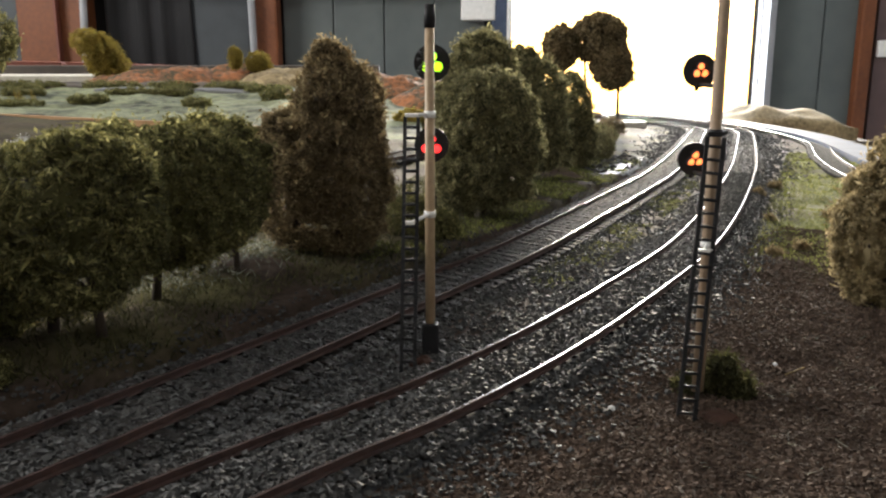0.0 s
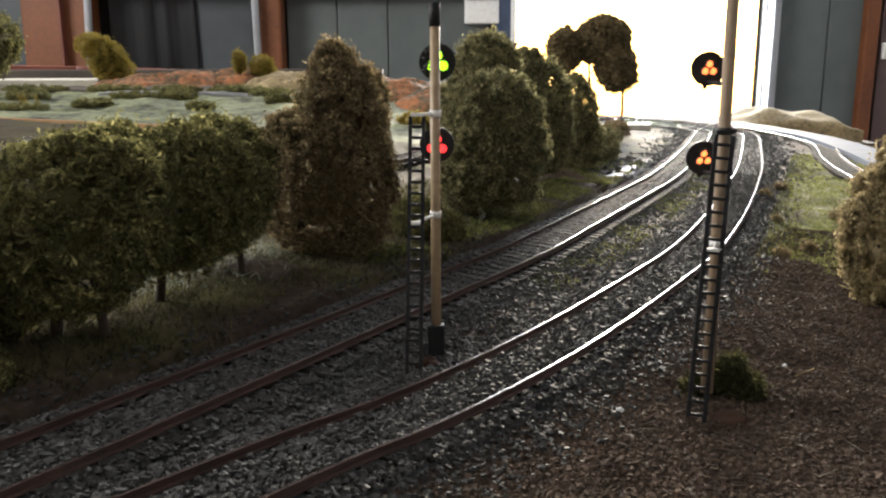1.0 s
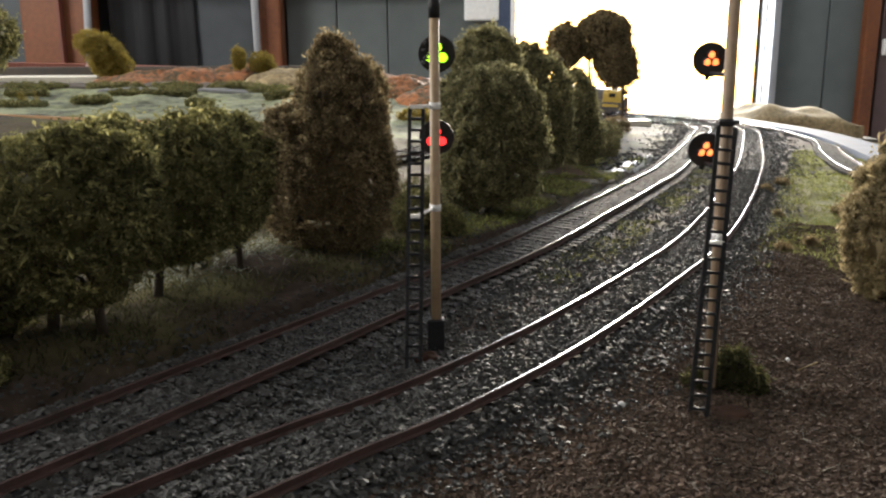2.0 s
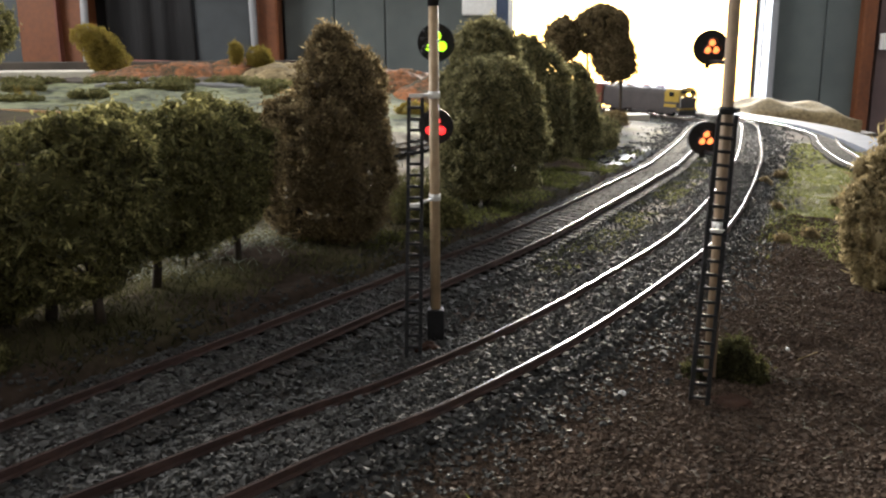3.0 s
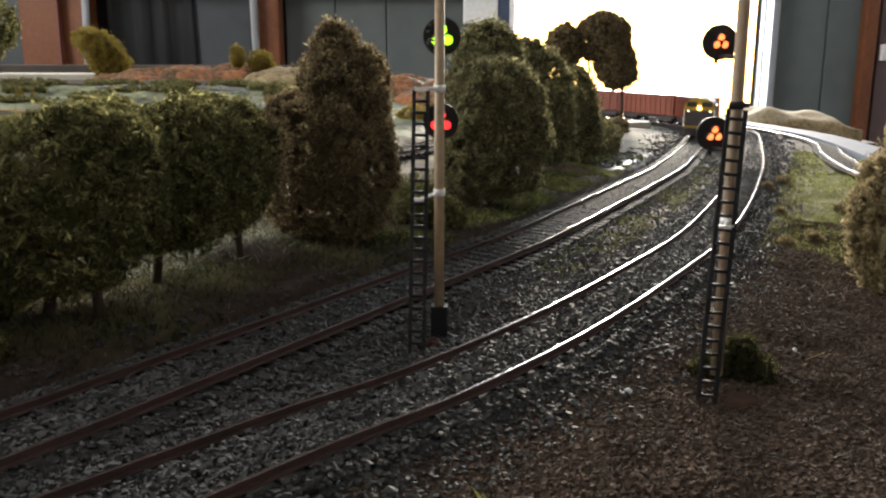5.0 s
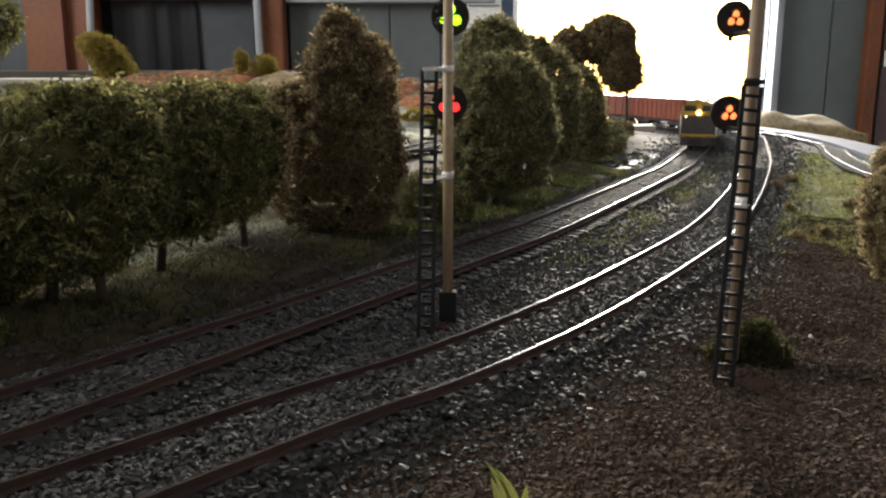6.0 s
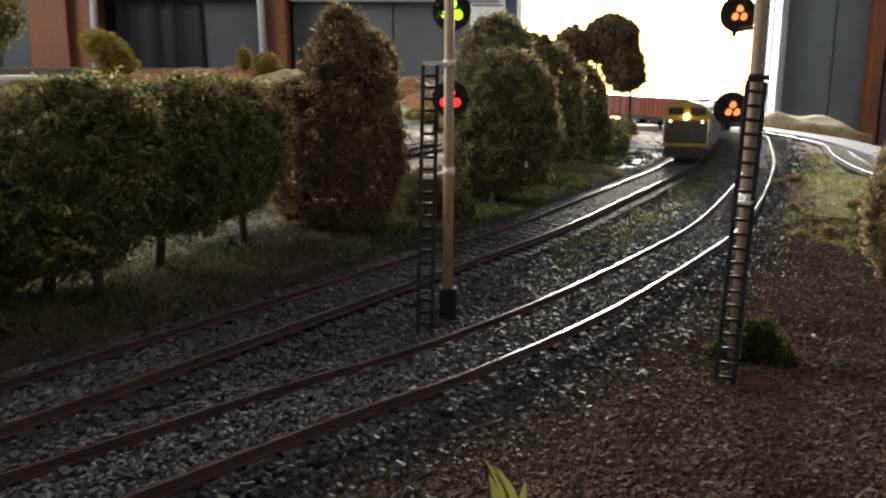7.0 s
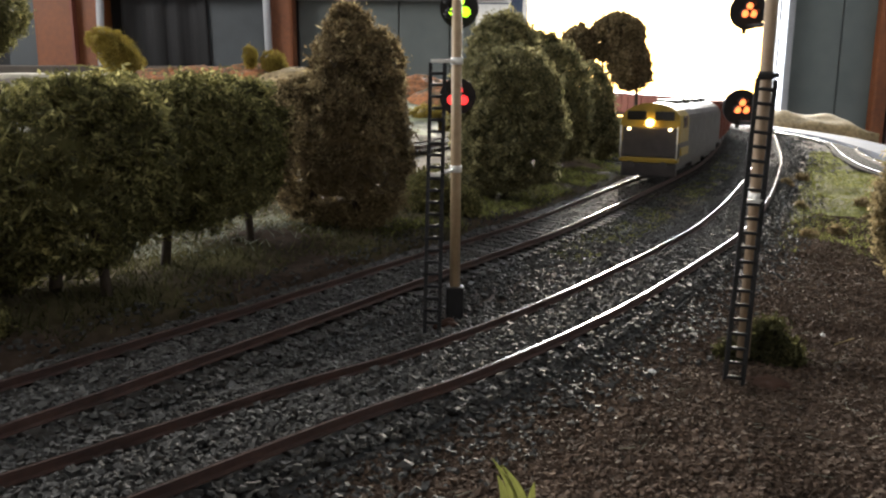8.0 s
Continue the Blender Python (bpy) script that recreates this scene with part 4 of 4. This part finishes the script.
    build_tree("window_tree", 0.222, 1.12, "tall twin-crowned tree standing before the window",
               [(-0.011, 0.0, 0.079, 0.024, 0.022, 0.027), (-0.004, 0.0, 0.070, 0.019, 0.018, 0.019)], [(0.0, 0, -0.004, 0, 0.09, 0.0022)], LEAF_BROWN, 20000, 0.0020, 17)
    build_tree("yellow_tree", -0.455, 1.19, "mustard-yellow foam tree at the end of the mounds",
               [(-0.016, 0.0, 0.073, 0.022, 0.02, 0.016), (0.000, 0.0, 0.056, 0.024, 0.02, 0.024), (0.015, 0.0, 0.038, 0.022, 0.018, 0.022), (0.008, 0.0, 0.046, 0.023, 0.018, 0.024)], [(0, 0, 0, 0, 0.06, 0.002)], LEAF_YELLOW, 9000, 0.0016, 18)
    build_tree("yellow_bush", -0.272, 1.17, "small pointed yellow bush on the clay mounds",
               [(0.0, 0.0, 0.060, 0.008, 0.008, 0.014)], [(0, 0, 0, 0, 0.06, 0.001)], LEAF_YELLOW, 2500, 0.0012, 19, "bush")
    build_tree("yellow_bush", -0.243, 1.17, "small round yellow bush on the clay mounds",
               [(0.0, 0.0, 0.056, 0.015, 0.013, 0.014), (0.006, 0.0, 0.052, 0.012, 0.012, 0.012)], [(0, 0, 0, 0, 0.06, 0.001)], LEAF_YELLOW, 3500, 0.0012, 20, "bush")
    build_tree("signal_bush", 0.0655, 0.196, "small green tuft of foliage behind the ladder signal",
               [(0.0010, 0.0, 0.0026, 0.0044, 0.0042, 0.0056), (0.0048, -0.001, 0.0012, 0.0028, 0.003, 0.0030), (-0.0074, 0.0, 0.0010, 0.0024, 0.0025, 0.0028)], [], GRASS, 6000, 0.0007, 21, "bush")
    build_tree("bush", -0.112, 0.178, "low olive shrub at the foot of the hedge",
               [(0.0, 0.0, 0.008, 0.013, 0.012, 0.013), (0.010, -0.006, 0.003, 0.010, 0.008, 0.007)], [], LEAF_OLIVE, 7000, 0.0008, 22, "bush")
    build_tree("bush", -0.006, 0.345, "low yellow-green shrub between two trees",
               [(-0.008, 0.0, 0.008, 0.009, 0.008, 0.010), (0.004, 0.0, 0.004, 0.009, 0.008, 0.007)], [], LEAF_OLIVE, 4500, 0.0008, 23, "bush")
    build_tree("yellow_bush", -0.030, 0.860, "low dry yellow bush below the clay mounds",
               [(0.0, 0.0, 0.010, 0.018, 0.012, 0.013), (0.016, 0.0, 0.006, 0.012, 0.01, 0.010)], [], LEAF_YELLOW, 3500, 0.0012, 26, "bush")
    # Plain white instead of leaf colour: the sunlight on this bush is painted
    build_tree("white_bush", -0.236, 0.490, "small bush coloured white in place of sunlight on it",
               [(0.0, 0.0, 0.006, 0.0055, 0.006, 0.0065)], [], WHITE, 2500, 0.0011, 24, "bush")


def build_small_things():
    # wet mud beside the far track; its pale colour holds the window's sheen
    def mud(px, py, u, v):
        return over_ground(px, py) + 0.0012 * math.sin(math.pi * u) ** 0.5 * math.sin(math.pi * v) ** 0.5 + 0.0005 * noise.noise((px * 120, py * 120, 5)) - 0.0006
    verts, faces, nu, nv = [], [], 14, 40
    for j in range(nv + 1):
        v = j / nv
        cx, cy = 0.108 + 0.066 * v, 0.585 + 0.145 * v
        w = 0.011 * math.sin(math.pi * min(1, 0.08 + 0.9 * v)) ** 0.6 * (1 + 0.7 * noise.noise((v * 6, 1, 1))) + 0.001
        for i in range(nu + 1):
            u = i / nu
            px, py = cx + (u - 0.5) * 2 * w * 0.9, cy - (u - 0.5) * 2 * w * 0.42
            verts.append((px, py, mud(px, py, u, v)))
    faces = [(j * (nu + 1) + i, j * (nu + 1) + i + 1, (j + 1) * (nu + 1) + i + 1, (j + 1) * (nu + 1) + i) for j in range(nv) for i in range(nu)]
    tagged(raw("puddle", verts, faces, WATER, smooth=True), "wet mud beside the far track, the window's sheen coloured pale", "puddle", kind="structure")
    rng = random.Random(21)
    pale = [(0.100 + 0.05 * k / 140 + rng.gauss(0, 0.006), 0.60 + 0.11 * k / 140 + rng.gauss(0, 0.006)) for k in range(140)]
    tagged(rocks("rubble", [(x, y, over_ground(x, y) + 0.0006) for x, y in pale], 0.0022, STONE, 33), "pale broken rubble beside the wet mud", "rubble", kind="stuff")
    # putty at the feet of the signals
    for x, y, rx, ry, rz, lab in ((0.0011, 0.1985, 0.0030, 0.0026, 0.0022, "small red-brown lump of putty at a signal's foot"), (0.0605, 0.1800, 0.0046, 0.0044, 0.0006, "flat red-brown patch of putty at a signal's foot")):
        bm = bmesh.new()
        r = bmesh.ops.create_icosphere(bm, subdivisions=4, radius=1)
        for v in r["verts"]:
            k = 1 + 0.25 * noise.noise(v.co * 2.2 + Vector((x * 900, 0, 0)))
            v.co = Vector((v.co.x * rx * k, v.co.y * ry * k, v.co.z * rz * k))
        ob = tagged(part("putty_lump", bm, PUTTY, smooth=True), lab, "putty", "putty at the signals")
        ob.matrix_basis = pose(x - (0.006 if rz > 0.002 else 0), y, over_ground(x, y) + 0.0001)
    # tuft of long yellow blades close to the lens
    tuft = empty("grass_tuft", 0.0052, 0.1185, over_ground(0.0052, 0.1185), "tuft of long yellow-green grass blades", "grass")
    for k, (dx, dy, hgt, lean) in enumerate(((0.0, 0.0, 0.0075, -0.0032), (0.0012, 0.001, 0.0060, -0.0030), (-0.0012, 0.0, 0.0050, -0.0012), (0.002, -0.001, 0.0045, 0.0005))):
        bm = bmesh.new()
        prev = None
        for i in range(6):
            u = i / 5
            c = Vector((dx + lean * u * u, dy + 0.001 * u, hgt * u - 0.0004))
            w = 0.00075 * (1 - u) ** 0.7 + 0.00008
            row = [bm.verts.new(c + Vector((-w, 0, 0))), bm.verts.new(c + Vector((0, 0.0002, 0))), bm.verts.new(c + Vector((w, 0, 0)))]
            if prev:
                bm.faces.new((prev[0], prev[1], row[1], row[0]))
                bm.faces.new((prev[1], prev[2], row[2], row[1]))
            prev = row
        part("blade", bm, LEAF_GREEN, tuft)
    # pale chips and a straw lying on the ground
    for x, y, r in ((0.0370, 0.1790, 0.0008), (-0.0142, 0.1335, 0.0005), (0.0870, 0.2160, 0.0007), (0.072, 0.262, 0.0007)):
        bm = bmesh.new()
        rr = bmesh.ops.create_icosphere(bm, subdivisions=2, radius=r)
        for v in rr["verts"]:
            v.co *= 1 + 0.35 * noise.noise(v.co * 1500 + Vector((x * 500, y * 300, 0)))
        ob = tagged(part("white_pebble", bm, QUARTZ), "tiny glossy white pebble on the ground", "pebble", "white pebbles")
        ob.matrix_basis = pose(x, y, over_ground(x, y) + r * 0.7)
    a, b = (0.086, 0.207), (0.0935, 0.2135)
    bm = tube(bmesh.new(), (a[0], a[1], over_ground(*a) + 0.0008), (b[0], b[1], over_ground(*b) + 0.0010), 0.00018, 0.00012, 6)
    tagged(part("straw", bm, LEAF_TAN), "thin dry straw on the brown ground", "straw")
    # card slab before the far curve
    z = ground_z(0.245, 1.17)
    tagged(part("pale_slab", box(bmesh.new(), 0.222, 1.155, z - 0.003, 0.268, 1.185, z + 0.006, 0.001), PALE), "pale flat card slab beside the far curve", "slab")
    z = ground_z(0.20, 1.25)
    tagged(part("pale_slab", box(bmesh.new(), 0.120, 1.245, z - 0.003, 0.200, 1.275, z + 0.004, 0.001), PALE), "pale flat card strip beside the far curve", "slab")
    # small clumps on the grass and low shrubs on the meadow board
    for k, (x, y, r) in enumerate(((0.158, 0.375, 0.0030), (0.205, 0.452, 0.0040), (0.168, 0.440, 0.0022), (0.190, 0.520, 0.0035), (0.137, 0.352, 0.0028), (0.186, 0.405, 0.0024), (0.215, 0.56, 0.004))):
        build_tree("clump", x, y, "small dark brown clump on the green flock", [(0, 0, r * 0.3, r, r, r * 0.75)], [], LEAF_BROWN, 500, 0.0007, 40 + k, "clump", "clumps on the flock")
    for k, (x, y, r) in enumerate(((0.132, 0.735, 0.009), (0.140, 0.800, 0.011), (0.165, 0.900, 0.010), (0.195, 1.02, 0.012), (0.155, 0.98, 0.009))):
        build_tree("scrub", x, y, "low grey-brown scrub beside the far track", [(0, 0, r * 0.35, r * 1.3, r, r * 0.9)], [], LEAF_BROWN if k % 2 else LEAF_GREY, 1500, 0.0014, 80 + k, "scrub", "scrub by the far track")
    for k, (x, y, rx, rz) in enumerate(((-0.175, 0.93, 0.017, 0.008), (-0.30, 0.985, 0.022, 0.005), (-0.46, 0.97, 0.024, 0.006), (-0.53, 0.99, 0.030, 0.007), (-0.24, 0.86, 0.014, 0.004), (-0.36, 0.90, 0.02, 0.004), (-0.10, 0.86, 0.015, 0.008), (-0.40, 1.07, 0.035, 0.005), (-0.33, 1.08, 0.03, 0.004), (-0.25, 1.06, 0.035, 0.005), (-0.50, 1.08, 0.04, 0.005), (-0.42, 0.86, 0.03, 0.003), (-0.20, 1.02, 0.026, 0.004), (-0.35, 1.0, 0.03, 0.003))):
        ob = build_tree("meadow_shrub", x, y, "low dark olive shrub on the pale meadow", [(0, 0, rz * 0.5, rx, 0.014, rz)], [], LEAF_OLIVE, 1800, 0.0012, 60 + k, "shrub", "shrubs on the meadow")
        ob.location.z = meadow_z(x, y) + 0.001
    for x, y in ((-0.435, 0.90), (-0.418, 0.90), (-0.428, 0.895)):
        bm = bmesh.new()
        for k in range(4):
            tube(bm, (0.001 * k, 0, -0.004), (0.0015 * k - 0.001, 0, 0.013 - 0.002 * k), 0.0007, 0.0003, 5)
        ob = tagged(part("yellow_weed", bm, LEAF_YELLOW), "upright yellow weed on the meadow", "weed", "weeds on the meadow")
        ob.matrix_basis = pose(x, y, meadow_z(x, y))


QUARTZ = surface("glossy_white_quartz", (0.55, 0.56, 0.58), (0.8, 0.8, 0.8), 900, 0.2, 0, 0.2)


# ---- the train ----
def bogie(parent, y, z=0.0):
    bm = bmesh.new()
    for s in (-1, 1):
        box(bm, s * 0.0108 - 0.001, y - 0.017, 0.0042, s * 0.0108 + 0.001, y + 0.017, 0.0085, 0.0006)
    box(bm, -0.0115, y - 0.004, 0.006, 0.0115, y + 0.004, 0.011, 0.0006)
    b = part("bogie", bm, LIVERY_DARK, parent)
    for yy in (y - 0.0125, y + 0.0125):
        bm = bmesh.new()
        for s in (-1, 1):
            tube(bm, (s * 0.0086, yy, 0.0054), (s * 0.0076, yy, 0.0054), 0.0054, 0.0054, 18)
            tube(bm, (s * 0.0076, yy, 0.0054), (s * 0.0070, yy, 0.0054), 0.0062, 0.0062, 18)
        tube(bm, (-0.008, yy, 0.0054), (0.008, yy, 0.0054), 0.0012, seg=8)
        part("wheelset", bm, RAIL_TOP, b, "steel wheels on an axle")


def build_loco():
    loco = empty("locomotive", 0, 0, 0, "yellow and dark diesel locomotive with lit headlights", "train", "train on the far track")
    half = 0.0150
    # body shell: rounded roof section drawn along the length
    def shell(y0, y1, w, z0, z1, crown, mat, name, label=""):
        bm = bmesh.new()
        outline = [(-w, z0), (-w, z1 - crown)] + [(-w * math.cos(a), z1 - crown + crown * math.sin(a)) for a in [math.pi / 2 * k / 5 for k in range(1, 6)]]
        outline += [(-x, z) for x, z in reversed(outline[:-1])]
        rings = [[bm.verts.new((x, y, z)) for x, z in outline] for y in (y0, y1)]
        n = len(outline)
        for i in range(n):
            bm.faces.new((rings[0][i], rings[0][(i + 1) % n], rings[1][(i + 1) % n], rings[1][i]))
        bm.faces.new(rings[0][::-1])
        bm.faces.new(rings[1])
        bmesh.ops.recalc_face_normals(bm, faces=bm.faces)
        return part(name, bm, mat, loco, label)
    shell(-0.178, -0.002, half, 0.0115, 0.0405, 0.009, LIVERY_DARK, "body")
    shell(-0.030, 0.0, half + 0.0003, 0.0205, 0.0408, 0.0093, LIVERY, "cab", "yellow painted cab")
    part("nose_panel", box(bmesh.new(), -half + 0.001, -0.001, 0.0125, half - 0.001, 0.0012, 0.0282, 0.0008), LIVERY_DARK, loco, "dark front panel")
    part("front_band", box(bmesh.new(), -half - 0.0002, -0.004, 0.0100, half + 0.0002, 0.0018, 0.0124, 0.0005), LIVERY, loco, "yellow front band")
    for s in (-1, 1):
        part("windscreen", box(bmesh.new(), s * 0.0072 - 0.0050, 0.0, 0.0318, s * 0.0072 + 0.0050, 0.0012, 0.0365, 0.0005), DARKGLASS, loco, "dark windscreen")
        part("side_stripe", box(bmesh.new(), s * (half + 0.0004) - 0.0004, -0.030, 0.0135, s * (half + 0.0004) + 0.0004, -0.005, 0.0175), LIVERY, loco, "yellow side stripe")
        part("side_window", box(bmesh.new(), s * (half + 0.0005) - 0.0004, -0.020, 0.0280, s * (half + 0.0005) + 0.0004, -0.010, 0.0340), DARKGLASS, loco)
        bm = tube(bmesh.new(), (s * 0.0106, 0.001, 0.0272), (s * 0.0106, 0.0026, 0.0272), 0.0008, seg=12)
        part("marker_light", bm, LAMP_SMALL, loco, "small lit marker light")
        bm = tube(bmesh.new(), (s * 0.0146, 0.003, 0.012), (s * 0.0146, 0.003, 0.029), 0.0004, seg=6)
        part("handrail", bm, WHITE, loco, "white handrail")
        bm = tube(bmesh.new(), (s * 0.0085, 0.002, 0.0085), (s * 0.0085, 0.006, 0.0085), 0.0018, 0.0024, 12)
        part("buffer", bm, LIVERY_DARK, loco)
    bm = tube(bmesh.new(), (0, 0.0, 0.0305), (0, 0.003, 0.0305), 0.0019, 0.0021, 16)
    part("headlight", bm, LAMP_BIG, loco, "lit yellow headlight")
    part("pilot", box(bmesh.new(), -0.0145, -0.003, 0.0025, 0.0145, 0.001, 0.0098, 0.001), LIVERY_DARK, loco)
    part("underframe", box(bmesh.new(), -0.0135, -0.176, 0.0065, 0.0135, -0.004, 0.0118, 0.0008), LIVERY_DARK, loco)
    part("fuel_tank", box(bmesh.new(), -0.0125, -0.108, 0.0032, 0.0125, -0.070, 0.0068, 0.0012), LIVERY_DARK, loco)
    for y in (-0.155, -0.125, -0.085, -0.055):
        part("roof_vent", box(bmesh.new(), -0.006, y - 0.009, 0.0400, 0.006, y + 0.009, 0.0420, 0.0006), LIVERY_DARK, loco)
    bogie(loco, -0.034)
    bogie(loco, -0.144)
    return loco


def build_wagon():
    w = empty("freight_wagon", 0, 0, 0, "red-brown freight wagon with ribbed sides", "wagon", "train on the far track")
    part("body", box(bmesh.new(), -0.0145, -0.130, 0.0115, 0.0145, 0.0, 0.0380, 0.0008), WAGON_RED, w)
    part("roof", box(bmesh.new(), -0.0150, -0.1305, 0.0378, 0.0150, 0.0005, 0.0400, 0.0009), WAGON_RED, w)
    part("underframe", box(bmesh.new(), -0.0115, -0.130, 0.0075, 0.0115, 0.0, 0.0117, 0.0006), LIVERY_DARK, w)
    first = None
    for k in range(11):
        for s in (-1, 1):
            ob = part("rib", box(bmesh.new(), -0.0005, -0.0008, 0.012, 0.0005, 0.0008, 0.0376), WAGON_RED, w) if first is None else new("rib", first.data)
            first = first or ob
            ob.parent = w
            ob.location = (s * 0.0148, -0.005 - 0.012 * k, 0)
    bogie(w, -0.024)
    bogie(w, -0.106)
    return w


LAMP_BIG = glow("headlight_lens", (1.0, 0.66, 0.18), 9.0)
LAMP_SMALL = glow("marker_lens", (1.0, 0.75, 0.4), 5.0)
LENS_GREEN = glow("green_lens", (0.45, 1.0, 0.02), 1.6)
LENS_RED = glow("red_lens", (1.0, 0.03, 0.03), 1.8)
LENS_ORANGE = glow("orange_red_lens", (1.0, 0.22, 0.06), 2.0)

SPEED = 0.155        # metres a second
FRONT_AT_END = min(range(len(MAIN)), key=lambda i: abs(MAIN[i].y - 0.470) + (MAIN[i].x < 0) * 9) * 0.004


def on_main(s):
    i = min(len(MAIN) - 2, max(0, int(s / 0.004)))
    return MAIN[i].lerp(MAIN[i + 1], s / 0.004 - i)


def car_pose(s, front, rear):
    """A car whose front end is s metres along the line, carried by bogies that far behind its front."""
    a, b = on_main(s + front), on_main(s + rear)
    d = (a - b).normalized()
    c = a + d * front
    za, zb = ground_z(a.x, a.y), ground_z(b.x, b.y)
    z = za + (za - zb) / (rear - front) * front + 0.0032
    return pose(c.x, c.y, z, math.degrees(math.atan2(za - zb, rear - front)), 0, math.degrees(math.atan2(d.y, d.x)) - 90)


build_room()
build_bench()
build_ground()
build_left_background()
build_right_background()
build_track(MAIN, "weathered far track with polished rail tops", 290, sunk=0.00025)
build_track(NEAR, "weathered near track with polished rail tops", 270, sunk=0.00055)
build_track(YARD, "curving yard track beside the layout edge", 120, (5, 6, 7))
build_track(BACK, "track behind the trees with bright rails", 90)
build_signal(-0.0032, 0.2120, "tall tan signal post with green and red lights", 0.0836, 0.00125,
             [(0.0005, 0.0070, 0.0706, 0.0045, LENS_GREEN, 0), (0.0003, 0.0070, 0.0505, 0.0043, LENS_RED, 0)],
             [(0.0587, 0.0012), (0.0343, 0.0012)], (-0.0049, -0.0220, 0.0610, 0.0031, 0.00262, (-17.2, 0.7, 0)), 0.0048, 0.0062, TAN)
build_signal(0.0595, 0.1915, "tan signal post with a black ladder and a red light", 0.0900, 0.00138,
             [(-0.0016, 0.0085, 0.0531, 0.0038, LENS_ORANGE, 0), (-0.0016, 0.0085, 0.0730, 0.0038, LENS_ORANGE, 0)],
             [(0.0353, 0.0016), (0.0600, 0.0026)], (-0.0068, -0.0155, 0.0610, 0.0036, 0.0029, (-12.5, 6.0, 0)), 0, 0, POLE_SHADED)
build_trees()
build_small_things()
scatter()
scatter_fine()
LOCO = build_loco()
WAGONS = [build_wagon()]
for _ in range(5):
    WAGONS.append(copy_thing(WAGONS[0], pose(0, 0, 0)))


def motions():
    times = [0.25 * k for k in range(33)]
    walk(LOCO, [(t, car_pose(FRONT_AT_END + SPEED * (8 - t), 0.034, 0.144)) for t in times])
    for k, w in enumerate(WAGONS):
        behind = 0.186 + 0.138 * k
        walk(w, [(t, car_pose(FRONT_AT_END + SPEED * (8 - t) + behind, 0.024, 0.106)) for t in times])


motions()
